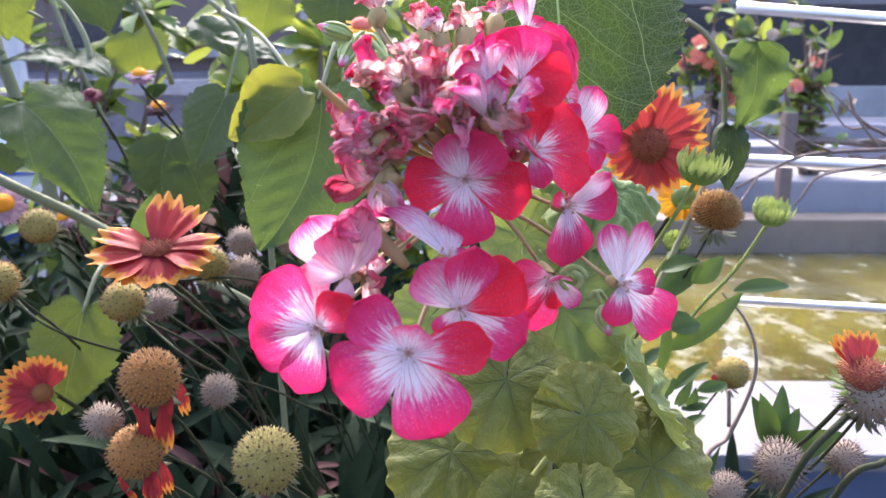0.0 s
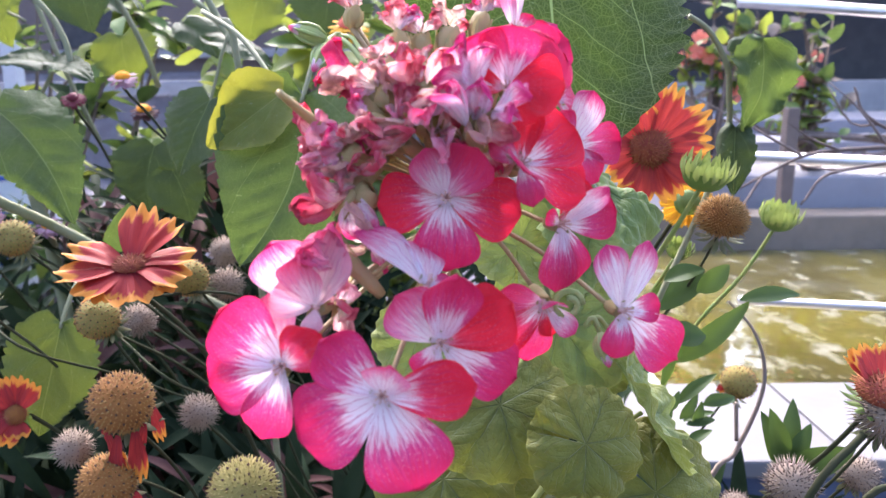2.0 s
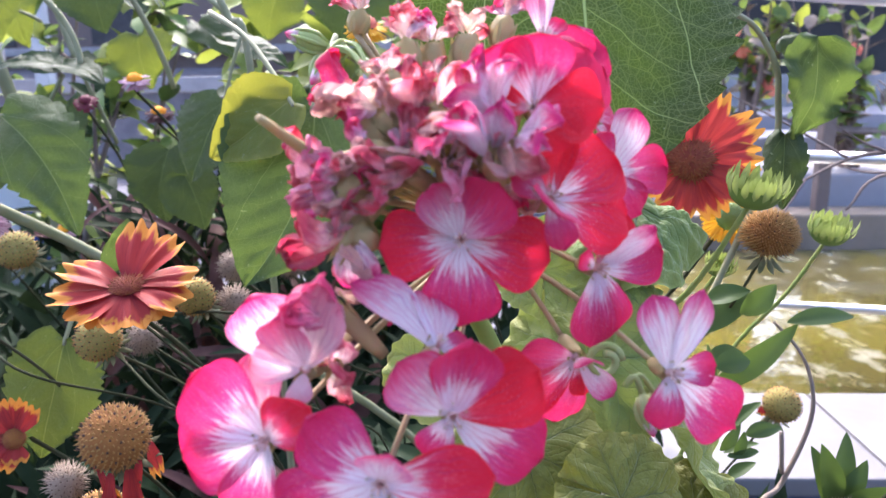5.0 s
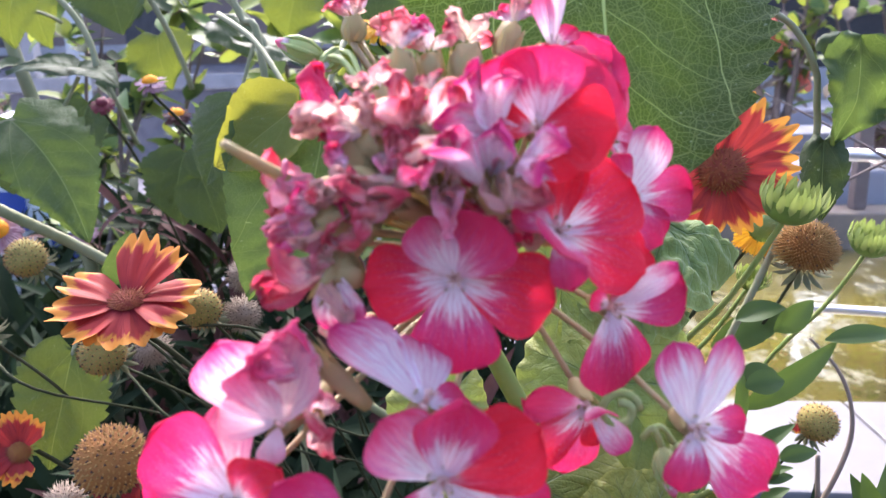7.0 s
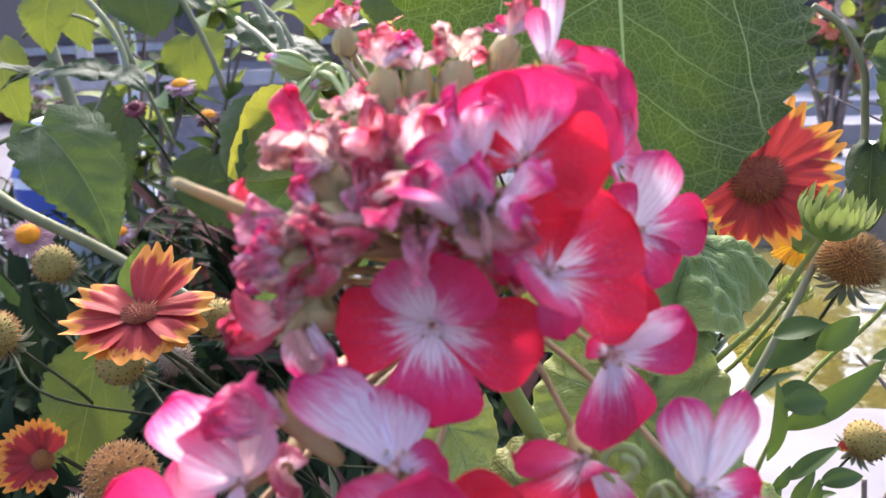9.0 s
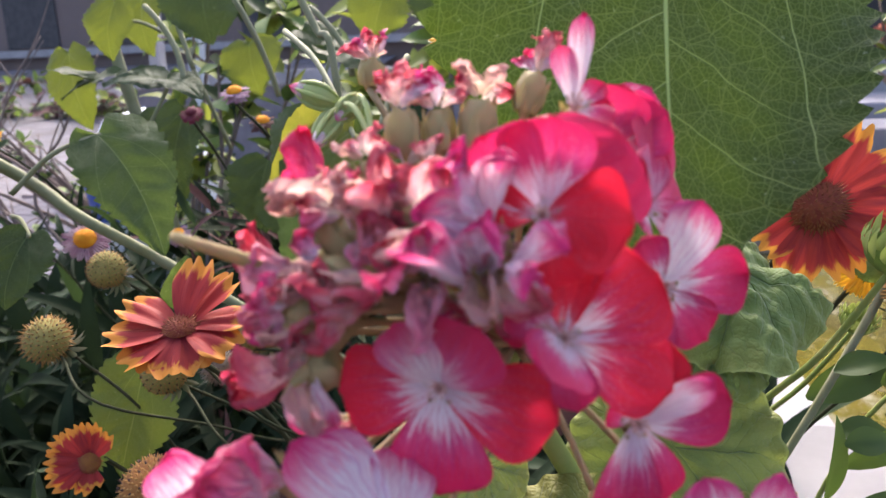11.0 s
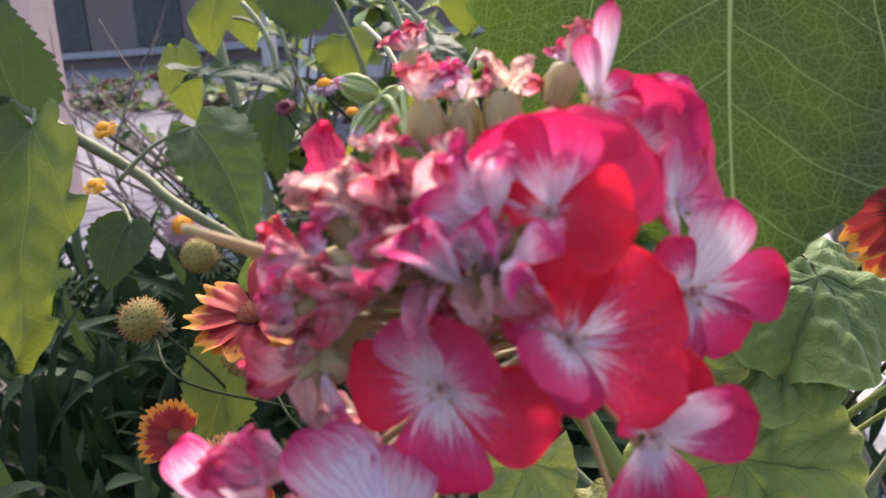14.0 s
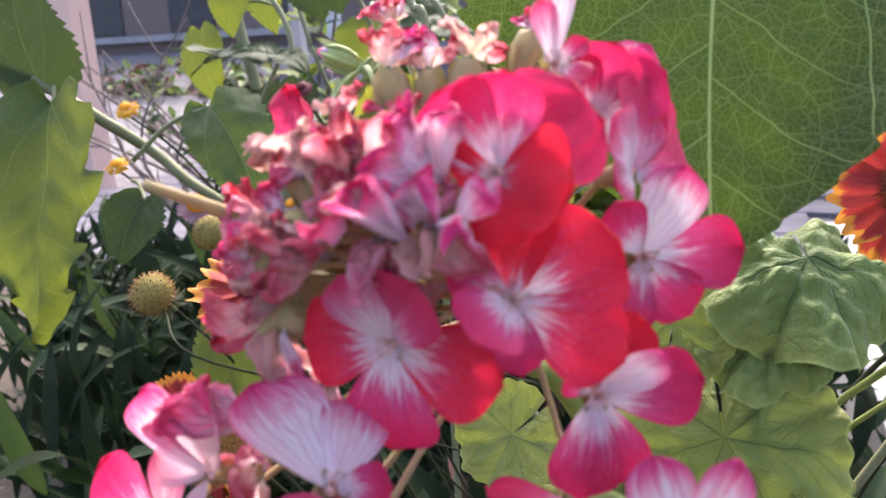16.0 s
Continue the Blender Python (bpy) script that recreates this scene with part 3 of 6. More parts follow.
def floret(plant, c, facing, petals, hub, size=0.0215, stalk=True, stamens=7):
    """An open geranium floret: heart with stamens, petals, green cup and stalk."""
    c, f = Vector(c), Vector(facing).normalized()
    r, u, o = axes(f)
    ob = part("floret", dome(Geo(), c - o * 0.0006, o, 0.0012, 1.0, -0.5, 6, 5), PISTIL, plant, "pink and white geranium floret, fully open", at=c)
    for k in range(stamens):
        a = k * 2 * math.pi / 7
        d = (o + (r * math.cos(a) + u * math.sin(a)) * 0.45).normalized()
        part("stamen", Geo().tube([c, c + d * 0.0022, c + d * 0.0042], [0.00028, 0.00024, 0.00042], 5), PISTIL, ob, at=c)
    for ang, ln, wd, lift, kind, *more in petals:
        curl, cup = (more + [0.12, 0.15])[:2]
        part("petal", petal_geo(c, f, ang, ln * size, wd * size, lift, curl, cup, 0.06), PETALS[kind], ob, at=c)
    part("calyx", calyx_geo(c - o * 0.006, o, 0.0075, 0.0055), CALYX, ob, at=c)
    if stalk:
        h = Vector(hub)
        b = c - o * 0.009
        pts = path3(h, h.lerp(b, 0.55) + Vector((0, 0, 0.003)), b, n=5)
        part("pedicel", Geo().tube(pts, taper(len(pts), 0.0010, 0.0008), 7), PEDICEL, ob, at=c)
    return ob


def wilted(plant, c, out, size, hub, seed, tone="f", count=5, stalk=True, open_=0.5, cup=0.85):
    """A spent floret: tan cup with a crumpled bunch of faded petals."""
    random.seed(seed)
    c, o = Vector(c), Vector(out).normalized()
    ob = part("wilted_floret", calyx_geo(c - o * size * 0.3 * cup, o, size * cup, size * (0.34 + 0.1 * cup)), CALYX, plant, "withered geranium floret with crumpled mauve petals", at=c)
    for k in range(count):
        ang = k * 360 / count + rand(-25, 25)
        side = rand(25, 75) * open_ * 1.3
        g = petal_geo(c + o * size * 0.3, o, ang, size * rand(1.0, 1.5), size * rand(0.75, 1.1), 90 - side, rand(-0.3, 0.4), rand(0.1, 0.6), 0.15, rand(-50, 50), rand(0.16, 0.32), rand(-2.4, 2.4))
        part("petal", g, PETALS[tone if tone != "f" else random.choice("fffffpfdccub")], ob, at=c)
    if stalk:
        h = Vector(hub)
        b = c - o * size * 0.35
        pts = path3(h, h.lerp(b, 0.5) + Vector((0, 0, 0.002)), b, n=4)
        part("pedicel", Geo().tube(pts, taper(len(pts), 0.0009, 0.0008), 7), PEDICEL, ob, at=c)
    return ob


def spent_cup(plant, base, top, width, hub, seed, count=5, spread=0.8):
    """A spent floret with a swollen cream cup, shrivelled petals curling out of its mouth."""
    random.seed(seed)
    base, top = Vector(base), Vector(top)
    d = top - base
    L = d.length
    r, u, o = axes(d)
    prof = ((-0.12, 0.10), (0.0, 0.20), (0.15, 0.36), (0.35, 0.46), (0.6, 0.46), (0.82, 0.40))
    ob = part("wilted_floret", Geo().tube([base + d * q for q, _ in prof], [width * w for _, w in prof], 14), CALYX, plant, "spent geranium floret with swollen cream cup, shrivelled petals", at=base)
    for k in range(5):
        a = k * 1.2566 + rand(-0.2, 0.2)
        side = r * math.cos(a) + u * math.sin(a)
        tang = o.cross(side)
        ln, flare = rand(0.62, 0.82), rand(0.06, 0.2)

        def fn(i, j, side=side, tang=tang, ln=ln, flare=flare):
            s = i * 2 - 1
            w = width * 0.50 * (1 - j ** 3.0) ** 0.8 + width * 0.01
            return base + d * (0.02 + (ln + 0.1) * j) + side * width * (0.22 + 0.30 * math.sin(math.pi * min(1.0, 0.12 + 0.62 * j)) - 0.08 * s * s + flare * j * j) + tang * s * w * (0.55 + 0.45 * math.sin(math.pi * min(0.5, 0.1 + j))), (i, j)
        part("sepal", Geo().grid(fn, 6, 8), CALYX, ob, at=base)
    for k in range(count):
        sz = L * rand(0.55, 0.8)
        g = petal_geo(base + d * 0.85, o, k * 360 / count + rand(-30, 30), sz, sz * rand(0.6, 0.85), 90 - rand(10, 62) * spread, rand(-0.2, 0.5), rand(0.2, 0.6), 0.15, rand(-50, 50), rand(0.30, 0.5), rand(-2.4, 2.4))
        part("petal", g, PETALS[random.choice("fffpbc")], ob, at=base)
    h = Vector(hub)
    pts = path3(h, h.lerp(base, 0.5) + Vector((0, 0, 0.003)), base, n=5)
    part("pedicel", Geo().tube(pts, taper(len(pts), 0.0009, 0.0011), 7), PEDICEL, ob, at=base)
    return ob


def bud(plant, base, tip, width, hub):
    base, tip = Vector(base), Vector(tip)
    prof = (0.35, 0.75, 0.98, 1.0, 0.92, 0.75, 0.5, 0.22)
    pts = [base.lerp(tip, k / 7) for k in range(8)]
    ob = part("bud", Geo().tube(pts[:7], [width / 2 * q for q in prof[:7]], 12), BUD_GREEN, plant, "closed green geranium bud with a pink tip", at=base)
    d = tip - base
    part("bud_tip", Geo().tube([base + d * q for q in (0.70, 0.84, 0.94, 1.02)], [width * 0.39, width * 0.30, width * 0.2, width * 0.05], 10), BLUSH, ob, "pink petal tip", at=base)
    g = Geo()
    r, u, o = axes(d)
    for k in range(5):
        a = k * 1.2566
        s = r * math.cos(a) + u * math.sin(a)
        pl = [base + d * q + s * (width / 2 * w + 0.0002) for q, w in ((0.05, 0.5), (0.3, 0.98), (0.55, 0.98), (0.75, 0.72), (0.86, 0.5))]
        g.tube(pl, [0.0004, 0.0009, 0.0009, 0.0006, 0.0002], 5)
    part("sepal", g, BUD_GREEN, ob, at=base)
    h = Vector(hub)
    pts = path3(h, h.lerp(base, 0.5) + Vector((0, 0, 0.004)), base, n=5)
    part("pedicel", Geo().tube(pts, 0.0009, 7), BUD_GREEN, ob, at=base)
    return ob


def round_leaf(plant, c, facing, radius, turn, root, material=ROUND_LEAF, ruffle=0.16, cup=0.12, fold=0.0, seed=1, lobes=9, lobe=0.0):
    """A scalloped, pleated geranium leaf. turn: where its notch points, clockwise from up."""
    random.seed(seed)
    c = Vector(c)
    r, u, o = axes(facing)
    ph = rand(0, 6)
    sd = Vector((rand(0, 50), rand(0, 50), 0))
    span = math.pi * 0.985

    def fn(i, j):
        th = (i * 2 - 1) * span
        a = th + math.pi + radians(turn)
        rr = j ** 0.85
        scal = 1 + rr ** 4 * (0.020 * math.cos(th * lobes * 2.5) + 0.015 * math.cos(th * lobes + ph))
        R = radius * rr * scal * (0.92 + 0.10 * math.cos(th * 0.5)) * (1 + 0.07 * noise.noise(sd + Vector((math.cos(th), math.sin(th), 0))))
        big = abs(math.cos(2.5 * th + 0.4)) - 0.6
        R *= 1 + lobe * rr ** 3 * big
        z = cup * radius * rr ** 2 + 0.9 * lobe * radius * rr ** 1.3 * big + ruffle * radius * rr ** 1.5 * (0.20 * math.cos(th * lobes) + 0.12 * math.cos(th * lobes * 2.5) * rr ** 3 + 1.1 * noise.noise(sd + Vector((math.cos(th) * 1.7, math.sin(th) * 1.7, rr))))
        x = math.sin(a) * R
        z += fold * abs(x)
        z += (0.066 + 0.35 * lobe) * radius * rr ** 1.2 * (abs(math.sin(math.pi * (7 * (i - 0.5) - 0.5 + 0.25 * noise.noise(sd + Vector((th * 1.5, rr * 2, 6)))))) ** 0.9 - 0.5)
        z += 0.016 * radius * rr ** 1.8 * abs(math.sin(math.pi * (21 * (i - 0.5) + 0.5 * noise.noise(sd + Vector((th * 2, rr * 3, 1)))))) ** 0.7
        z += noise.noise(sd * 3 + Vector((math.cos(th) * rr * 5, math.sin(th) * rr * 5, 4))) * (0.035 + 0.10 * lobe) * radius
        if lobe:
            # puffed cells between the side veins
            cell = noise.voronoi(Vector((x, math.cos(a) * R, 0)) * (3.4 / radius) + sd)[0]
            z += 0.16 * radius * min(cell[1] - cell[0], 0.45)
        return c + r * x + u * math.cos(a) * R + o * z, ((i - 0.5) * 2, rr)

    ob = part("leaf", Geo().grid(fn, 168, 30 if lobe else 14), material, plant, at=c)
    root = Vector(root)
    back = c - o * 0.012 + (root - c) * 0.12
    pts = path3(c - o * 0.0016, back, c.lerp(root, 0.5) - o * 0.006, root, n=5)
    part("leaf_stalk", Geo().tube(pts, taper(len(pts), 0.0013, 0.0019), 7), STALK, ob, at=c)
    return ob


def broad_leaf(plant, base, tip, normal, width, material, bow=0.0, fold=0.1, ripple=0.05, seed=1, root=None, droop=0.0, stalk_r=0.0016, teeth=13, heart=0.13, side_bow=0.0, jag=0.12, full=0.60):
    """A heart-shaped, coarsely toothed sunflower leaf from base to tip. normal: the way its upper face looks."""
    random.seed(seed)
    base, tip, n = Vector(base), Vector(tip), Vector(normal).normalized()
    d = tip - base
    L = d.length
    d = d / L
    n = (n - d * n.dot(d)).normalized()
    side = d.cross(n)
    sd = Vector((rand(0, 50), rand(0, 50), rand(0, 50)))
    skew, lean = rand(-0.10, 0.10), rand(-0.07, 0.07)
    curl = (rand(-0.5, 0.9), rand(-0.5, 0.9))

    def fn(i, j):
        s = i * 2 - 1
        v = j
        prof = math.sin(math.pi * min(1.0, v ** full)) ** 0.80 if 0 < v < 1 else 0.0
        k = v * teeth + 0.9 * noise.noise(sd + Vector((v * 4, s * 0.5, 0)))
        tooth = (k % 1.0) ** 1.6 - 0.4
        hw = width * 0.5 * prof * (1 - jag * tooth * abs(s) ** 9) * (1 + 0.13 * noise.noise(sd + Vector((v * 2.6, 2 + 3 * (s > 0), 0)))) * (1 + skew * (1 if s > 0 else -1))
        back = heart * L * abs(s) ** 1.5 * (1 - v) ** 5 * (1 if prof > 0 else 0)
        arch = 4 * v * (1 - v)
        p = base + d * (v * L - back) + n * (bow * L * arch - droop * L * v * v) + side * ((side_bow + lean) * L * arch)
        lat = s * hw
        z = fold * abs(lat) - fold * 0.9 * lat * lat / max(width, 1e-4)
        z += curl[s > 0] * abs(s) ** 5 * hw * 0.35 * (0.5 + noise.noise(sd + Vector((v * 3, 1, 3))))
        z += ripple * L * (abs(s) ** 1.5 * 0.9 * noise.noise(sd + Vector((v * 4.2, s * 1.1, 5))) + 0.4 * noise.noise(sd + Vector((v * 3, s * 2, 9))) + abs(s) ** 4 * 0.35 * noise.noise(sd + Vector((v * 11, s, 15))))
        quilt = 0.011 * L * abs(math.sin(math.pi * (v - 1.0 * abs(lat) / L) / 0.15)) * (1 - abs(s) ** 2) * min(1.0, abs(s) * 5)
        return p + side * lat + n * (z + quilt), (lat / L, v)

    ob = part("leaf", Geo().grid(fn, 26, 78), material, plant, at=base)
    if root is not None:
        root = Vector(root)
        mid = base.lerp(root, 0.5) + Vector((0, 0, 0.05 * (root - base).length)) - d * 0.04 * L
        pts = path3(root, mid, base, base + d * L * 0.04 - n * 0.0006, n=6)
        part("leaf_stalk", Geo().tube(pts, taper(len(pts), stalk_r * 1.2, stalk_r * 0.8), 8), SUN_STEM, ob, at=base)
    return ob


def lance(g, base, tip, width, normal, arch=0.1, seg=7, fold=0.25):
    """Adds a narrow pointed leaf to g."""
    base, tip, n = Vector(base), Vector(tip), Vector(normal).normalized()
    d = tip - base
    L = d.length
    d = d / max(L, 1e-6)
    n = (n - d * n.dot(d)).normalized()
    side = d.cross(n)

    def fn(i, j):
        s = i * 2 - 1
        hw = width * 0.5 * (0.12 + 0.88 * math.sin(math.pi * j ** 0.8)) * (1 if j < 1 else 0.02)
        return base + d * L * j + n * (arch * L * 4 * j * (1 - j) + fold * abs(s) * hw) + side * s * hw, (i, j)
    return g.grid(fn, 4, seg)


def ray_geo(c, facing, angle, length, width, lift, curl, inner):
    r, u, o = axes(facing)
    a = radians(angle)
    along, across = u * math.cos(a) + r * math.sin(a), r * math.cos(a) - u * math.sin(a)
    al = along * math.cos(radians(lift)) + o * math.sin(radians(lift))
    ou = o * math.cos(radians(lift)) - along * math.sin(radians(lift))
    c = Vector(c)
    w1 = rand(0, 9)

    def fn(i, j):
        s = i * 2 - 1
        ln = length * (1 - 0.16 * (0.5 - 0.5 * math.cos(3 * math.pi * s)) ** 1.6 - 0.10 * s * s)
        hw = width * 0.5 * (0.32 + 0.68 * min(1, j * 1.25) ** 0.8) * (1 - 0.10 * max(0, j - 0.8) * 5)
        z = -curl * length * j * j + 0.12 * hw * math.cos(s * 6) * j + 0.03 * length * math.sin(w1 + j * 3)
        return c + al * (inner + j * ln) + across * (s * hw) + ou * z, (i, j)
    return Geo().grid(fn, 24, 8)


def dome(g, c, facing, radius, flat=1.0, low=0.0, n=10, rings=7):
    r, u, o = axes(facing)
    c = Vector(c)

    def fn(i, j):
        a = 2 * math.pi * i
        z = 1 - j * (1 - low)
        q = math.sqrt(max(0, 1 - z * z))
        return c + (r * math.cos(a) + u * math.sin(a)) * q * radius + o * z * radius * flat, (i, j)
    return g.grid(fn, n * 2, rings)


def bristles(c, facing, radius, count, length, width, flat=1.0, low=-0.2, splay=0.25):
    r, u, o = axes(facing)
    g = Geo()
    c = Vector(c)
    for d in sphere_dirs(count, low):
        w = r * d.x + u * d.y + o * d.z * flat
        k = w + Vector((rand(-1, 1), rand(-1, 1), rand(-1, 1))) * splay
        g.spike(c + w * radius * 0.97, k, length * rand(0.7, 1.3), width)
    return g


def stem_path(head, out, foot, sag=0.02):
    h, f, o = Vector(head), Vector(foot), Vector(out).normalized()
    if h.x < 0.02:
        # the clump's stems lean out of its heart, well behind the heads
        k, b = rand(0.2, 1.5), rand(0.7, 1.3)
        return path3((h.x + 0.12 * k, h.y + 0.34, 0.0), (h.x + 0.12 * k, h.y + 0.30, 0.2 * h.z / 0.6), h + Vector((0.07 * k, 0.16 * b, -0.26)), h + Vector((0.035 * k, 0.05 * b, -0.075)), h - o * 0.012, h, n=6)
    k = rand(0.7, 1.2)
    return path3((h.x - 0.10 * k, h.y + 0.10, 0.0), (h.x - 0.085 * k, h.y + 0.09, 0.5 * h.z), h + Vector((-0.055 * k, 0.05, -0.13)), h + Vector((-0.016 * k, 0.012, -0.035)) - o * 0.008, h, n=6)


def gaillardia(head, facing, radius, foot, rays, label, disk_r=0.3, material=RAY, lift=14, disk_mat=DISK, curl=0.2, width=0.42, seed=1, stem_mat=THIN_STEM):
    """A blanket flower on its stem: disk, bristles, ragged rays, bracts. rays: their angles."""
    random.seed(seed)
    h, o = Vector(head), Vector(facing).normalized()
    fl = thing("gaillardia", foot, label, "flower", "blanket flowers")
    rd = radius * disk_r
    part("disk", dome(Geo(), h, o, rd, 0.6, -0.1), disk_mat, fl)
    tagged(part("bristles", bristles(h, o, rd, 150, rd * 0.34, rd * 0.055, 0.6, 0.0), disk_mat if disk_mat is YELLOW else DISK_TIP, fl), kind="stuff")
    for a in rays:
        a, lf, k = a if isinstance(a, tuple) else (a, lift, 1.0)
        ln = radius * rand(0.66, 0.78) * k
        part("ray", ray_geo(h - o * rd * 0.15, o, a + rand(-3, 3), ln, radius * width * rand(0.9, 1.12), lf + rand(-7, 7), curl * rand(0.4, 1.6), rd * 0.75), material, fl)
    for k in range(14):
        r, u, _ = axes(o)
        a = k * 0.4488 * 1.0
        d = r * math.cos(a) + u * math.sin(a)
        part("bract", lance(Geo(), h - o * rd * 0.55 + d * rd * 0.3, h - o * rd * 0.5 + d * rd * 1.5, rd * 0.4, -o, 0.12, 4), BRACT, fl)
    pts = stem_path(h - o * rd * 0.4, o, foot)
    part("stem", Geo().tube(pts, taper(len(pts), 0.0019, 0.0014), 7), stem_mat, fl)
    return fl


def seed_head(head, facing, radius, foot, label, material=CONE, bristle=CONE_BRISTLE, count=260, length=0.3, rays=(), seed=1, low=-0.85, flat=0.92, name="gaillardia_seed_head", stem_mat=THIN_STEM, sepals=True, splay=0.25):
    """A spent blanket flower: bristly ball, some hanging rays, bracts, stem."""
    random.seed(seed)
    h, o = Vector(head), Vector(facing).normalized()
    fl = thing(name, foot, label, "seed head", "spent flower heads")
    part("ball", dome(Geo(), h, o, radius * 0.9, flat, low, 10, 9), material, fl)
    tagged(part("bristles", bristles(h, o, radius * 0.9, count, radius * length, radius * 0.045, flat, low, splay), bristle, fl), kind="stuff")
    dots = Geo()
    r0, u0, _ = axes(o)
    for d in sphere_dirs(70, -0.2):
        w = r0 * d.x + u0 * d.y + o * d.z * flat
        dots.spike(h + w * radius * 0.93, w, radius * 0.09, radius * 0.05)
    tagged(part("speckle", dots, DARK_DOT, fl, "dark dots"), kind="stuff")
    for a, ln in rays:
        r, u, _ = axes(o)
        d = r * math.sin(radians(a)) + u * math.cos(radians(a))
        b = h - o * radius * 0.55 + d * radius * 0.75
        part("ray", ray_geo(b, (d * 0.8 + o * 0.2 + Vector((0, -0.5, 0))), 180 + rand(-14, 14), radius * ln * 1.25, radius * rand(0.42, 0.6), rand(-12, 12), rand(-0.2, 0.3), 0.0), RAY, fl)
    if sepals:
        r, u, _ = axes(o)
        for k in range(13):
            a = k * 0.4833
            d = r * math.cos(a) + u * math.sin(a)
            part("bract", lance(Geo(), h - o * radius * 0.8 + d * radius * 0.25, h - o * radius * rand(0.75, 1.15) + d * radius * 1.05, radius * 0.24, -o, 0.1, 4), SEED_BRACT, fl)
    pts = stem_path(h - o * radius * 0.7, o, foot)
    part("stem", Geo().tube(pts, taper(len(pts), 0.0013, 0.0010), 7), stem_mat, fl)
    return fl


def green_bud(head, facing, radius, foot, label, seed=1):
    random.seed(seed)
    h, o = Vector(head), Vector(facing).normalized()
    fl = thing("gaillardia_bud", foot, label, "flower bud", "flower buds")
    part("cup", dome(Geo(), h, -o, radius, 0.8, -0.15), BRACT, fl)
    r, u, _ = axes(o)
    for ring, (rr, hgt, cnt) in enumerate(((1.0, 0.7, 18), (0.75, 0.75, 14), (0.5, 0.72, 9), (0.22, 0.66, 5))):
        for k in range(cnt):
            a = k * 2 * math.pi / cnt + ring * 0.4
            d = r * math.cos(a) + u * math.sin(a)
            part("bract", lance(Geo(), h + d * radius * rr * 0.96 - o * radius * 0.2, h + d * radius * rr * rand(1.0, 1.3) + o * radius * hgt * rand(0.8, 1.2), radius * 0.3, d, 0.1, 4), BRACT_TIP, fl)
    pts = stem_path(h - o * radius * 0.6, o, foot, 0.0)
    part("stem", Geo().tube(pts, taper(len(pts), 0.0022, 0.0014), 8), STALK, fl)
    return fl


def daisy(head, facing, radius, foot, label, ray=MAUVE, disk=ORANGE, seed=1, layers=2, lift=5):
    random.seed(seed)
    h, o = Vector(head), Vector(facing).normalized()
    fl = thing("strawflower", foot, label, "flower", "papery flowers")
    part("disk", dome(Geo(), h, o, radius * 0.45, 0.7, -0.1), disk, fl)
    tagged(part("bristles", bristles(h, o, radius * 0.44, 70, radius * 0.1, radius * 0.03, 0.7, 0.0), disk, fl), kind="stuff")
    for k in range(layers):
        for q in range(15):
            al = q * 24 + k * 12 + rand(-4, 4)
            part("ray", ray_geo(h - o * radius * 0.12, o, al, radius * rand(0.55, 0.68), radius * 0.3, lift - 22 * k + rand(-8, 8), 0.15, radius * 0.34), ray, fl)
    pts = stem_path(h - o * radius * 0.2, o, foot)
    part("stem", Geo().tube(pts, 0.0016, 6), THIN_STEM, fl)
    return fl


# ---- ground, pond and distance ----
def ground_geo():
    def fn(i, j):
        x, y = -90 + 180 * i, -60 + 150 * j
        return (x, y, 0.0), (i, j)
    return Geo().grid(fn, 4, 4)


g = part("ground", ground_geo(), SOIL, None, "dark brown garden soil", at=(0, 0, 0))
tagged(g, "dark brown garden soil reaching far back", "ground", kind="structure")


def pavement():
    pv = part("pavement", Geo().box((-32, 1.9, 0.0), (0.75, 17, 0.012)), FAR_PAVING, None, at=(-6, 4, 0), smooth=False)
    tagged(pv, "grey paved path behind the flower bed", "pavement", kind="structure")
    lx, ly = 0.38, 0.24
    me = None
    for r in range(26):
        for c in range(12):
            x, y = 0.35 - c * lx - (r % 2) * lx / 2, 2.0 + r * ly
            if me is None:
                b = bevelled("paver", (-lx / 2 + 0.005, -ly / 2 + 0.005, 0), (lx / 2 - 0.005, ly / 2 - 0.005, 0.03), PAVER, None, bevel=0.006)
                me = b.data
            else:
                b = new("paver", me)
            b.parent = pv
            b.location = Vector((x, y, 0.006 + rand(-0.003, 0.004))) - Vector((-6, 4, 0))
    return pv


random.seed(5)
pavement()


def pond():
    p = thing("pond", (1.6, 1.1, 0), "raised pond with a white tiled ledge and slate-blue wall", "pond", kind="structure")
    # front wall along the bed, slightly turned
    bevelled("front_wall", (0.28, 0.955, 0), (6.0, 1.10, 0.218), BLUE_PAINT, p, "slate-blue painted wall", 0.006)
    x = 0.28
    while x < 3.4:
        bevelled("ledge_tile", (x, 0.93, 0.222), (x + 0.298, 1.205, 0.25), WHITE_TILE, p, "glossy white ledge tile", 0.004)
        x += 0.302
    bevelled("side_wall", (0.28, 1.11, 0), (0.40, 2.65, 0.24), CONCRETE, p, "", 0.006)
    bevelled("far_wall", (0.42, 2.66, 0), (6.0, 2.85, 0.30), DARK_STONE, p, "grey concrete kerb", 0.01)
    w = part("water", Geo().grid(lambda i, j: ((0.41 + 5.6 * i, 1.11 + 1.54 * j, 0.17), (i, j)), 6, 4), WATER, p, "murky yellow-green pond water")
    return p


pond()


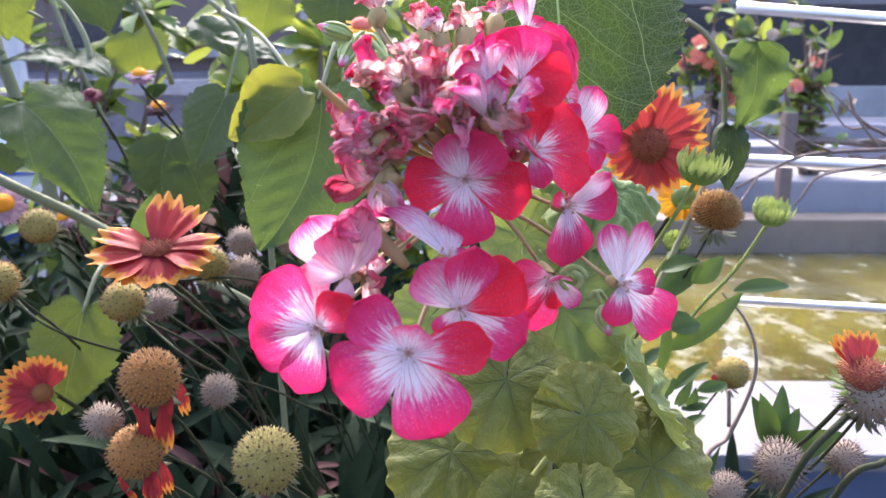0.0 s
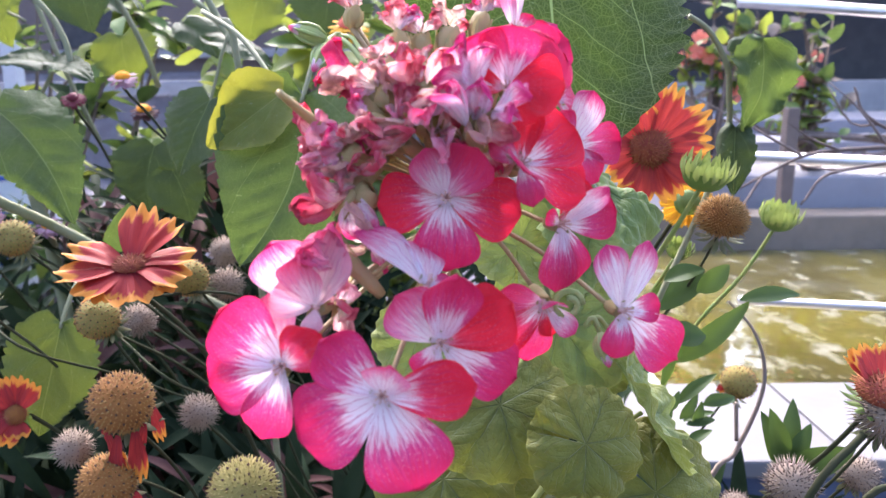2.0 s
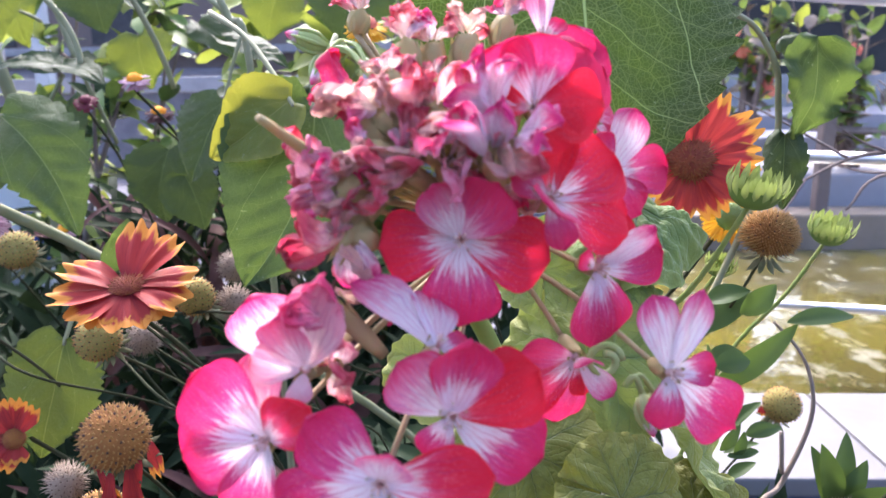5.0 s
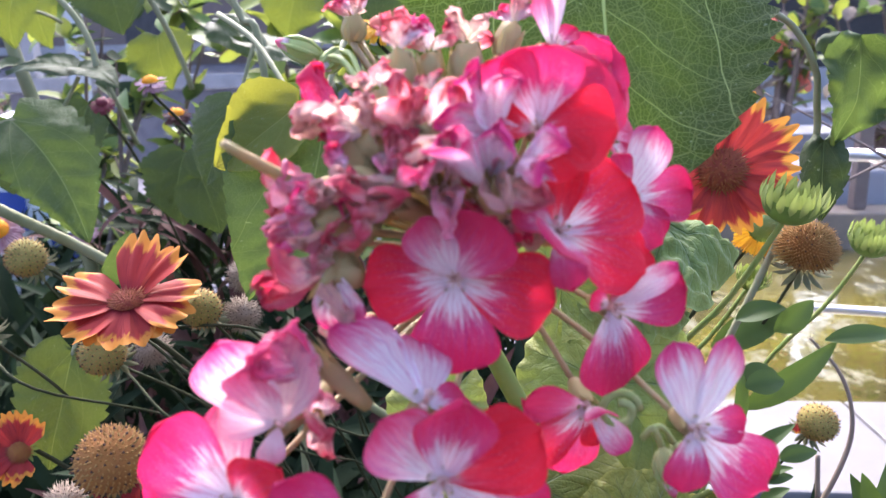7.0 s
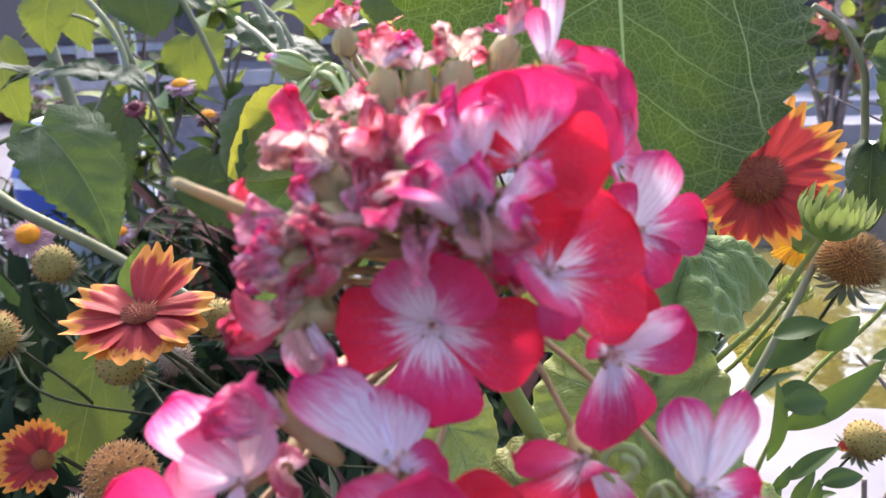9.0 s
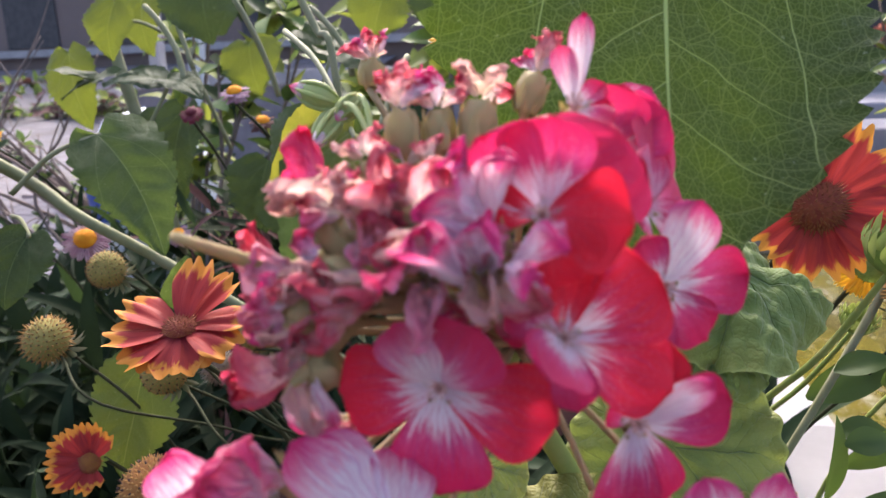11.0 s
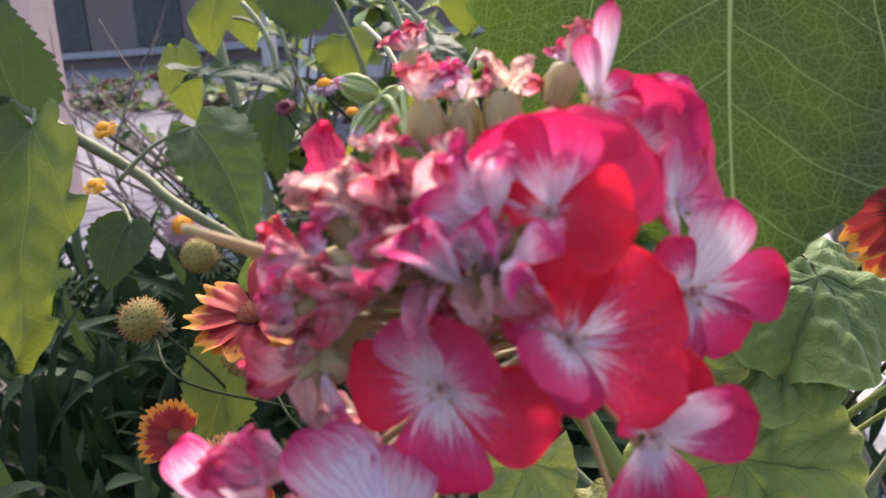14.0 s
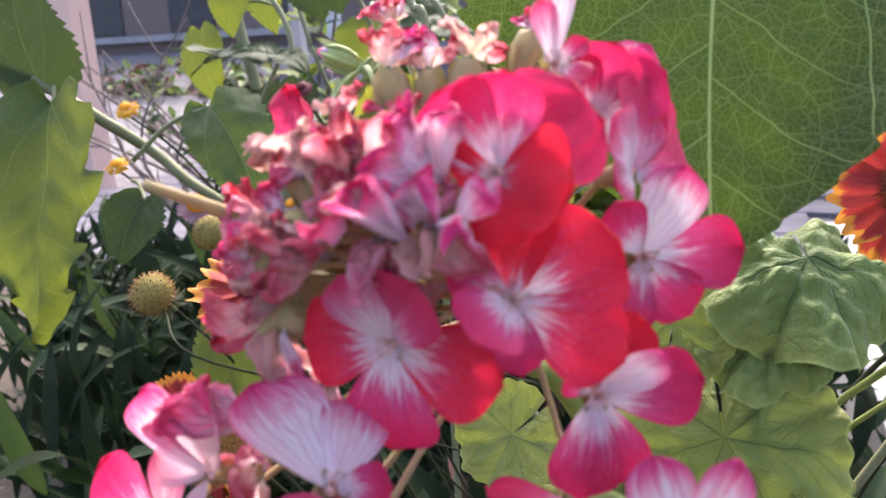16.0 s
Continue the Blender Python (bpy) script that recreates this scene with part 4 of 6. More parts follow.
def railing():
    f = thing("railing", (1.6, 1.62, 0), "steel pipe railing with brown posts beside the pond", "railing", kind="structure")
    for k, (r, q, s) in enumerate(((0.0095, (0.6606, 1.5408, 0.3034), (0.9598, 1.4693, 0.3038)), (0.013, (0.6862, 1.6071, 0.6152), (0.9598, 1.5335, 0.6055)), (0.0125, (0.6862, 1.6787, 0.9520), (0.9598, 1.6002, 0.9193)))):
        d = (Vector(s) - Vector(q)).normalized()
        q2 = Vector(q) - d * (0.02 if k else 0.0)
        part("rail", Geo().tube([q2, q2 + d * 1.0, q2 + d * 3.0], r, 14), STEEL, f, "bright steel pipe")
    bevelled("post", (1.300, 2.72, 0.302), (1.348, 2.768, 0.70), BROWN, f, "brown painted post", 0.006)
    bevelled("post", (1.122, 1.5725, 0.0), (1.150, 1.6005, 0.98), BROWN, f, "brown painted post", 0.004)
    return f


railing()


def far_bank():
    """Pale terrace, steps and a dark shelter beyond the pond."""
    t = thing("terrace", (3, 3.6, 0), "pale lilac-grey stone terrace with low steps", "terrace", kind="structure")
    bevelled("step", (0.9, 2.9, 0), (8.0, 3.5, 0.42), TERRACE, t, "", 0.01)
    bevelled("step", (0.9, 3.55, 0), (8.0, 4.2, 0.52), TERRACE, t, "", 0.01)
    bevelled("terrace_top", (0.9, 4.25, 0), (9.0, 6.0, 0.60), TERRACE, t, "sunlit pale paving", 0.01)
    h = thing("shelter", (3.4, 6.6, 0), "low dark shelter with pale beams behind the pond", "building", kind="structure")
    bevelled("back_wall", (1.1, 7.2, 0), (10, 7.4, 1.70), DARK_PAINT, h, "", 0.01)
    # gap added out of view so the pond mirrors a strip of sky
    for x0, x1 in ((1.1, 3.02), (3.66, 10)):
        bevelled("upper_wall", (x0, 7.2, 1.71), (x1, 7.4, 3.4), DARK_PAINT, h, "dark wall beside an added, unseen gap for the sky's reflection", 0.01)
    bevelled("bench_wall", (1.1, 6.3, 0), (10, 6.5, 0.86), CONCRETE, h, "", 0.01)
    bevelled("beam", (1.1, 6.2, 1.52), (10, 6.34, 1.66), WHITE_TILE, h, "pale painted beam", 0.01)
    bevelled("roof", (1.0, 6.1, 2.7), (10, 7.5, 2.9), CONCRETE, h, "", 0.01)
    for x in (1.2, 6.0):
        bevelled("pillar", (x, 6.25, 0.87), (x + 0.16, 6.41, 2.69), PALE_BLUE, h, "", 0.01)


far_bank()


def building():
    b = thing("house", (-3, 8, 0), "house front with pale plinth, dark openings and pink pillar", "house", kind="structure")
    bevelled("plinth", (-4.6, 6.6, 0.0), (0.6, 6.9, 0.78), PAVER, b, "", 0.01)
    bevelled("plinth_cap", (-4.65, 6.55, 0.79), (0.6, 6.95, 0.92), CONCRETE, b, "pale grey coping", 0.01)
    bevelled("back_wall", (-30, 16.6, 0), (0.8, 16.8, 5.2), BROWN, b, "brown rendered wall", 0.01)
    part("ramp", Geo().grid(lambda i, j: ((-30 + 25.3 * i, 6.5 + 10 * j, 0.016 + 1.35 * j ** 1.4), (i, j)), 8, 10), FAR_PAVING, b, "lilac-grey paved slope")
    for k in range(7):
        x = -29 + 3.4 * k
        bevelled("dark_opening", (x, 16.56, 1.9), (x + 1.6, 16.62, 3.6), DARK_PAINT, b, "dark window opening", 0.01)
    bevelled("beam", (-30, 16.3, 1.66), (0.7, 16.46, 1.84), CONCRETE, b, "light grey horizontal beam", 0.01)
    bevelled("upper_wall", (-4.6, 6.7, 2.3), (0.7, 6.9, 4.2), PAVER, b, "", 0.01)
    bevelled("post", (-3.3811, 5.6226, 0.0559), (Vector((-3.3811, 5.6226, 0.0559)) + Vector((0.11, 0.11, 1.6))), PALE_BLUE, b, "pale blue metal post", 0.01)
    p = Vector((-3.9838, 3.5697, 0.8654))
    bevelled("pillar", (p.x - 0.085, p.y - 0.085, 0.0), (p.x + 0.085, p.y + 0.085, 3.0), PINK_WALL, b, "pink plastered pillar", 0.01)
    bevelled("pillar_base", (p.x - 0.9, p.y - 0.2, 0.0), (p.x - 0.1, p.y + 0.25, 0.55), PINK_WALL, b, "pink plastered low wall", 0.01)
    for x in (-4.5, -1.3):
        bevelled("column", (x, 6.72, 0.93), (x + 0.12, 6.84, 2.29), CONCRETE, b, "", 0.01)


building()


def sack():
    s = thing("plastic_sack", (-0.95, 1.75, 0), "white plastic sack with broad blue print, standing", "sack")
    c = Vector((-1.0782, 1.7601, 0.6135))

    def fn(i, j):
        a = i * 2 * math.pi
        z = j
        q = 1 + 0.12 * noise.noise(Vector((math.cos(a) * 1.5, math.sin(a) * 1.5, z * 3)))
        r = 0.14 * q * (1 - 0.35 * max(0, z - 0.8) / 0.2)
        return (c.x - 0.12 + r * math.cos(a) * 1.25, c.y + 0.1 + r * math.sin(a), z * (c.z + 0.09)), (i, j)
    part("bag", Geo().grid(fn, 32, 20), SACK_WHITE, s)
    part("folded_top", Geo().grid(lambda i, j: (((fn(i, 1.0)[0][0] - (c.x - 0.12)) * (1 - j) + c.x - 0.12, (fn(i, 1.0)[0][1] - c.y - 0.1) * (1 - j) + c.y + 0.1, fn(i, 1.0)[0][2] + 0.03 * j), (i, j)), 32, 4), SACK_WHITE, s)
    for k, (lo, hi, a0, a1) in enumerate(((0.80, 0.90, 0.60, 0.98), (0.62, 0.76, 0.62, 0.80), (0.5, 0.70, 0.84, 0.97))):
        def fb(i, j, lo=lo, hi=hi, a0=a0, a1=a1):
            p, w = fn(a0 + (a1 - a0) * i, lo + (hi - lo) * j)
            d = Vector((p[0] - (c.x - 0.12), p[1] - (c.y + 0.1), 0)).normalized()
            return Vector(p) + d * 0.004, w
        part("print", Geo().grid(fb, 10, 4), SACK_BLUE, s, "blue printed bar")


sack()


def leafy_shrub(name, foot, crown, spread, count, leaf, mats, label, flowers=0, seed=1, limbs=7, twig=0.006, bloom=1.0):
    """A shrub with bare-ish limbs, many small leaves and a few coral flowers."""
    random.seed(seed)
    f, c = Vector(foot), Vector(crown)
    sh = thing(name, foot, label, "shrub")
    ends = []
    for k in range(limbs):
        g = Geo()
        e = c + Vector((rand(-1, 1) * spread[0], rand(-1, 1) * spread[1], rand(-1, 1) * spread[2]))
        pts = path3(f + Vector((rand(-0.03, 0.03), rand(-0.03, 0.03), 0)), f.lerp(e, 0.45) + Vector((rand(-0.06, 0.06), rand(-0.06, 0.06), 0.04)), e, n=6)
        g.tube(pts, taper(len(pts), twig * 1.6, twig * 0.35), 6)
        ends += pts[4:]
        for q in range(3):
            b = pts[random.randrange(5, len(pts))]
            e2 = b + Vector((rand(-1, 1) * spread[0], rand(-1, 1) * spread[1], rand(-0.4, 1) * spread[2])) * 0.5
            p2 = path3(b, b.lerp(e2, 0.5) + Vector((0, 0, 0.015)), e2, n=4)
            g.tube(p2, taper(len(p2), twig * 0.5, twig * 0.2), 5)
            ends += p2[1:]
        part("branch", g, BARK, sh)
    per = [Geo() for _ in mats]
    for k in range(count):
        b = random.choice(ends)
        d = Vector((rand(-1, 1), rand(-1, 1), rand(-0.7, 0.8))).normalized()
        L = leaf * rand(0.6, 1.3)
        lance(per[k % len(mats)], b, b + d * L, L * 0.55, Vector((rand(-0.5, 0.5), rand(-0.8, 0.2), 1)), rand(-0.1, 0.2), 5)
    for q, m in zip(per, mats):
        tagged(part("foliage", q, m, sh, "many small green leaves"), kind="stuff")
    for k in range(flowers):
        b = random.choice(ends) + Vector((rand(-1, 1), rand(-1, 1), rand(0, 1))) * 0.03 * bloom
        fg = Geo()
        for q in range(5):
            s = petal_geo(b, (rand(-0.5, 0.5), -1, 0.4), q * 72 + rand(-9, 9), 0.022 * bloom, 0.02 * bloom, 15)
            o = len(fg.v)
            fg.v += s.v
            fg.w += s.w
            fg.f += [tuple(x + o for x in t) for t in s.f]
        part("blossom", fg, CORAL, sh, "coral-red blossom")
    return sh


leafy_shrub("thorny_shrub", (1.62, 3.15, 0.42), (1.52, 3.15, 0.92), (0.20, 0.16, 0.34), 240, 0.085, [BRACT, LIME_SMALL, DRY_STEM], "spindly shrub with small leaves and coral blossoms", 3, 11, 9, 0.009, 1.4)
leafy_shrub("thorny_shrub", (1.2, 3.2, 0.42), (1.2179, 3.2287, 1.0299), (0.22, 0.18, 0.30), 200, 0.085, [BRACT, LIME_SMALL, DRY_STEM], "spindly shrub with coral blossoms", 12, 12, 6, 0.010, 1.7)
leafy_shrub("bare_shrub", (2.5, 3.05, 0.42), (1.6192, 2.9768, 0.5661), (0.60, 0.15, 0.12), 40, 0.07, [BRACT], "bare dark-twigged shrub beyond the railing", 0, 13, 9, 0.017, 1.0)
leafy_shrub("leafy_bush", (-0.85, 1.45, 0.0), (-0.5615, 1.5102, 0.8809), (0.35, 0.15, 0.22), 420, 0.075, [LIME_SMALL, BRACT, STRAP_LIGHT], "green bush behind the flower bed", 0, 14, 9, 0.007)
leafy_shrub("leafy_bush", (-0.25, 1.5, 0.0), (-0.1968, 1.5473, 0.8150), (0.30, 0.15, 0.24), 520, 0.085, [LIME_SMALL, LIME_SMALL, BRACT], "bright green bush behind the flower bed", 0, 15, 9, 0.007)
leafy_shrub("leafy_bush", (-1.7, 2.6, 0.0), (-2.0400, 2.1266, 0.7394), (0.30, 0.2, 0.20), 90, 0.06, [STRAP_LIGHT, BRACT], "thin bush with bare purple-grey twigs", 0, 16, 12, 0.008)

leafy_shrub("loose_hedge", (-10.0, 10.6, 0.0), (-9.6, 10.6, 0.62), (3.2, 0.9, 0.45), 900, 0.22, [DEAD_ROSE, STRAP_LIGHT, BRACT], "loose brown-twigged hedge far behind the path", 0, 17, 26, 0.022)
leafy_shrub("loose_hedge", (-5.6, 9.2, 0.0), (-5.6, 9.2, 0.55), (1.4, 0.6, 0.40), 420, 0.18, [DEAD_ROSE, STRAP_LIGHT, LIME_SMALL], "loose brown-twigged hedge beside the house", 0, 18, 16, 0.018)


def clump(foot, spread, count, length, mats, label, seed, lean=0.8, group="gaillardia foliage"):
    """A clump of narrow basal leaves, too many to count."""
    random.seed(seed)
    f = Vector(foot)
    cl = thing("foliage_clump", foot, label, "foliage", group, "stuff")
    per = [Geo() for _ in mats]
    for k in range(count):
        b = f + Vector((rand(-1, 1) * spread[0], rand(-1, 1) * spread[1], rand(0, 1) * spread[2]))
        d = Vector((rand(-1, 1) * lean, rand(-1, 1) * lean, rand(0.2, 1))).normalized()
        L = length * rand(0.6, 1.35)
        lance(per[k % len(mats)], b, b + d * L, L * rand(0.10, 0.19), Vector((rand(-0.4, 0.4), -0.6, 1)), rand(0.0, 0.22), 7)
    for q, m in zip(per, mats):
        tagged(part("leaves", q, m, cl), kind="stuff")
    return cl


for k, (p, s, n) in enumerate((((-0.36, 0.68, 0), (0.18, 0.16, 0.30), 190), ((-0.16, 0.71, 0), (0.16, 0.14, 0.30), 170), ((-0.62, 0.76, 0), (0.2, 0.18, 0.36), 300), ((-0.95, 1.0, 0), (0.25, 0.22, 0.42), 340), ((-0.70, 1.02, 0), (0.2, 0.2, 0.44), 280),
                               ((0.04, 0.72, 0), (0.16, 0.14, 0.34), 150), ((-0.35, 1.05, 0), (0.3, 0.2, 0.36), 170), ((0.05, 1.05, 0), (0.25, 0.2, 0.36), 150), ((-0.75, 1.25, 0), (0.3, 0.2, 0.2), 200), ((-1.1, 1.4, 0), (0.3, 0.25, 0.2), 200), ((-0.5, 0.85, 0), (0.2, 0.15, 0.3), 170))):
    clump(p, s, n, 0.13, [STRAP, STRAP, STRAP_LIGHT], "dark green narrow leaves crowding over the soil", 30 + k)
for k, (x, y, z) in enumerate(((-0.75, 1.55, 0.26), (-0.35, 1.5, 0.34), (0.05, 1.5, 0.36), (-1.2, 1.75, 0.2), (-0.2, 0.85, 0.36), (-0.45, 1.2, 0.36), (-0.05, 1.25, 0.4), (0.25, 0.85, 0.18), (-0.28, 0.72, 0.3), (-0.05, 0.58, 0.28), (0.12, 0.58, 0.3))):
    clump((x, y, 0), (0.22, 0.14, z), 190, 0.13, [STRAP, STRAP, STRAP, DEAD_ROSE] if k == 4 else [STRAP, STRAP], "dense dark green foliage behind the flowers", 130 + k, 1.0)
for k, p in enumerate(((-1.2280, 1.2367, 0.4078), (-1.4689, 1.3140, 0.4297), (-1.0201, 1.2733, 0.4469), (-1.0571, 1.5775, 0.5224))):
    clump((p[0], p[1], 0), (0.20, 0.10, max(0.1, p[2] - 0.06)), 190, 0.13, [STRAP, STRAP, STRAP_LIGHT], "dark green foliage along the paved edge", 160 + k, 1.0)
clump((-0.20, 0.72, 0), (0.09, 0.07, 0.34), 90, 0.07, [DEAD_ROSE], "withered brown-red leaves low among the stems", 45)
clump((0.22, 0.62, 0), (0.08, 0.10, 0.36), 60, 0.10, [STRAP, STRAP_LIGHT], "sparse green narrow leaves beside the pond wall", 44)


for k, (x, y, z) in enumerate(((-0.42, 0.98, 0.62), (-0.32, 1.0, 0.64), (-0.22, 1.0, 0.62))):
    clump((x, y, 0.0), (0.07, 0.06, z), 260, 0.10, [STRAP, STRAP, STRAP_LIGHT, DEAD_ROSE], "tall dark green and brownish leaf tangle", 180 + k, 1.0)


def litter():
    random.seed(77)
    g = Geo()
    for k in range(260):
        b = Vector((rand(-1.3, 0.3), rand(0.5, 1.8), 0.004))
        a = rand(0, 6.28)
        lance(g, b, b + Vector((math.cos(a), math.sin(a), 0.15)) * rand(0.02, 0.06), rand(0.006, 0.016), (0, 0, 1), 0.15, 4)
    o = part("leaf_litter", g, DRY_STEM, None, at=(0, 1, 0))
    tagged(o, "dry brown leaf litter and pale chips on the soil", "leaf litter", kind="stuff")
    random.seed(78)
    for k in range(40):
        p = Vector((rand(-1.2, 0.2), rand(0.6, 1.7), 0.0))
        s = rand(0.006, 0.018)
        g = Geo()
        dome(g, p, (rand(-0.2, 0.2), rand(-0.2, 0.2), 1), s, rand(0.4, 0.7), -0.4, 5, 5)
        st = part("pebble", g, CONCRETE if k % 3 else WHITE_TILE, None, at=p)
        tagged(st, "small pale pebble lying on the soil", "pebble", "pebbles on the soil")


litter()


# ---- the geranium ----
GER = thing("geranium", (0.10, 0.44, 0.0), "bushy geranium, large pink and white flower head, scalloped leaves", "flowering plant")
HUB = (0.0146, 0.2982, 0.7102)
FORK = (0.0217, 0.3640, 0.6425)
pts = path3((0.10, 0.44, 0.0), (0.11, 0.435, 0.25), (0.10, 0.425, 0.45), FORK, (0.0085, 0.3284, 0.6821), HUB, n=7)
part("flower_stalk", Geo().tube(pts, taper(len(pts), 0.0065, 0.0026), 10), STALK, GER, "thick green flower stalk")
random.seed(3)
floret(GER, (0.0075, 0.2397, 0.7232), (0.0, -1, 0.16), [(264, 0.94, 0.92, 4, "s"), (104, 1.04, 0.98, 4, "s"), (181, 1.02, 1.04, 0, "m"), (334, 0.80, 0.66, 38, "b"), (34, 0.86, 0.86, 38, "n")], HUB)
floret(GER, (-0.0412, 0.2225, 0.6762), (-0.14, -1, 0.14), [(252, 1.14, 1.02, 2, "w"), (197, 1.04, 0.80, 6, "w"), (312, 1.10, 1.14, 12, "w", 0.1, 0.25), (348, 1.02, 0.66, -8, "b"), (288, 1.16, 0.70, -10, "b"), (50, 0.82, 0.74, 26, "s", 0.1, 0.5)], HUB)
floret(GER, (-0.0109, 0.2085, 0.6726), (0.02, -1, 0.30), [(244, 1.16, 1.22, 4, "w"), (158, 1.26, 1.24, 4, "w"), (84, 1.20, 0.80, 16, "s", 0.05, 0.3), (312, 1.02, 0.84, 14, "w", 0.1, 0.3), (18, 0.66, 0.66, 42, "b", -0.2, 0.5)], HUB)
floret(GER, (0.0052, 0.2210, 0.6835), (0.15, -1, 0.12), [(64, 1.06, 1.02, 12, "r"), (120, 1.16, 0.96, 4, "w"), (318, 0.86, 0.84, 14, "b"), (10, 1.08, 0.84, 24, "m", -0.1, 0.4), (215, 0.5, 0.5, 12, "w")], HUB)
floret(GER, (0.0632, 0.2420, 0.6859), (0.25, -1, 0.1), [(344, 1.0, 0.60, 10, "p"), (21, 1.05, 0.48, 12, "p"), (132, 1.20, 0.94, 4, "w"), (86, 0.55, 0.48, 12, "w"), (196, 0.66, 0.60, 14, "m")], HUB)
floret(GER, (0.0447, 0.2527, 0.7122), (0.35, -0.92, 0.1), [(188, 0.98, 0.72, 8, "m"), (164, 0.90, 0.70, 2, "m"), (82, 0.92, 0.80, 10, "m"), (44, 0.86, 0.40, 30, "p", -0.1, 0.6), (28, 0.78, 0.62, 4, "r"), (300, 0.3, 0.3, 20, "m")], HUB)
floret(GER, (0.0400, 0.2545, 0.6850), (0.28, -0.9, -0.30), [(234, 1.02, 0.80, 16, "s", 0.2, 0.2), (186, 1.10, 0.72, 4, "m"), (286, 0.82, 0.60, 8, "n"), (128, 0.60, 0.40, 34, "p", -0.3, 0.7), (2, 0.44, 0.44, 46, "b", -0.2, 0.6), (160, 0.62, 0.44, 10, "s")], HUB)
floret(GER, (0.0264, 0.2496, 0.7554), (-0.10, -1, 0.28), [(318, 0.86, 0.96, 20, "w", 0.0, 0.3), (4, 0.84, 0.92, 18, "w", 0.0, 0.25), (96, 0.84, 0.92, 24, "r", 0.0, 0.3), (34, 0.96, 0.98, 0, "n"), (60, 0.94, 0.92, 0, "n"), (142, 0.70, 0.78, 30, "r"), (278, 0.60, 0.50, 28, "r")], HUB)
floret(GER, (0.0304, 0.2449, 0.7325), (0.25, -0.90, 0.34), [(60, 1.00, 1.04, 10, "s"), (0, 0.90, 0.84, 14, "r"), (118, 1.02, 0.82, 8, "s"), (222, 0.90, 0.72, 68, "w", 0.1, 0.2), (300, 0.62, 0.45, 30, "m"), (172, 0.60, 0.46, 14, "m")], HUB)
floret(GER, (0.0465, 0.2789, 0.7522), (0.80, -0.42, 0.30), [(22, 0.86, 0.95, 30, "n", 0.4, 0.1), (72, 0.86, 0.95, 22, "n", 0.45, 0.1), (318, 0.7, 0.7, 30, "b"), (128, 0.7, 0.7, 10, "m"), (260, 0.5, 0.5, 24, "b")], HUB, stamens=0)
floret(GER, (0.0502, 0.2690, 0.7361), (0.40, -0.88, 0.15), [(26, 0.9, 0.66, 14, "p"), (88, 0.96, 0.74, 6, "m"), (140, 0.7, 0.62, 8, "m"), (195, 0.7, 0.55, 12, "m"), (330, 0.6, 0.5, 26, "m")], HUB)
floret(GER, (0.0310, 0.2730, 0.7741), (0.05, -0.7, 0.6), [(6, 0.95, 0.27, 24, "p", 0.0, 0.7), (344, 0.62, 0.28, 28, "b", 0.0, 0.6), (50, 0.35, 0.3, 20, "m"), (120, 0.4, 0.3, 20, "m")], HUB)
floret(GER, (0.0360, 0.2850, 0.7635), (0.15, -0.92, 0.35), [(22, 0.72, 0.76, 30, "m", 0.05, 0.3), (62, 0.78, 0.82, 22, "w", 0.25, 0.2), (345, 0.6, 0.5, 36, "m"), (112, 0.74, 0.80, 14, "m", 0.3, 0.1), (40, 0.86, 0.62, 10, "p")], HUB, stamens=3)
floret(GER, (-0.0318, 0.2275, 0.6925), (-0.25, -0.93, 0.25), [(24, 1.14, 0.85, 18, "u", -0.05, 0.35), (330, 1.04, 1.0, 22, "p", -0.1, 0.4), (356, 0.86, 0.66, 40, "b", -0.1, 0.4), (280, 0.60, 0.55, 30, "u", 0.1, 0.3), (170, 0.40, 0.36, 40, "u")], HUB, stamens=0)
floret(GER, (0.0015, 0.2230, 0.6995), (0.57, -0.26, 0.78), [(352, 1.18, 0.98, 4, "p", 0.12, 0.45), (48, 0.86, 0.70, 12, "p"), (118, 0.5, 0.5, 16, "m")], HUB, stamens=3)

wilted(GER, (-0.0190, 0.2309, 0.7025), (-0.6, -0.2, 0.75), 0.0116, HUB, 21, "b", 3, True, 0.06, 1.15)
tagged(floret(GER, (0.0138, 0.2368, 0.7440), (-0.40, -0.53, 0.74), [(185, 0.84, 0.60, 72, "p", 0.0, 0.4), (95, 0.64, 0.34, 78, "p", 0.0, 0.5), (275, 0.70, 0.36, 78, "p", 0.0, 0.5), (0, 0.70, 0.50, 78, "p", 0.0, 0.4)], HUB, stamens=0), "half-closed white floret with pink edges")
wilted(GER, (0.0205, 0.2430, 0.7468), (0.08, -0.95, 0.32), 0.0105, HUB, 64, "p", 2, True, 0.16, 0.7)
WILTED_A = (((-0.0054, 0.2534, 0.7495), (-0.2, -0.9, 0.5), 0.0120),
     ((-0.0204, 0.2531, 0.7381), (-0.9, -0.6, 0.1), 0.0120),
     ((-0.0197, 0.2466, 0.7268), (-0.6, -0.8, -0.6), 0.0145),
     ((-0.0135, 0.2470, 0.7386), (-0.4, -1, 0.1), 0.0120),
     ((0.0002, 0.2421, 0.7445), (-0.2, -0.9, 0.3), 0.0115),
     ((0.0159, 0.2462, 0.7444), (0.2, -0.9, 0.3), 0.0105),
     ((-0.0254, 0.2392, 0.6923), (-0.1, -0.9, -0.3), 0.0100),
     ((-0.0176, 0.2584, 0.7056), (0.0, -0.9, 0.1), 0.0090),
     ((-0.0284, 0.3200, 0.7839), (-0.3, -0.2, 0.9), 0.0075),
     ((-0.0086, 0.2469, 0.7380), (-0.5, -0.9, 0.1), 0.0110))
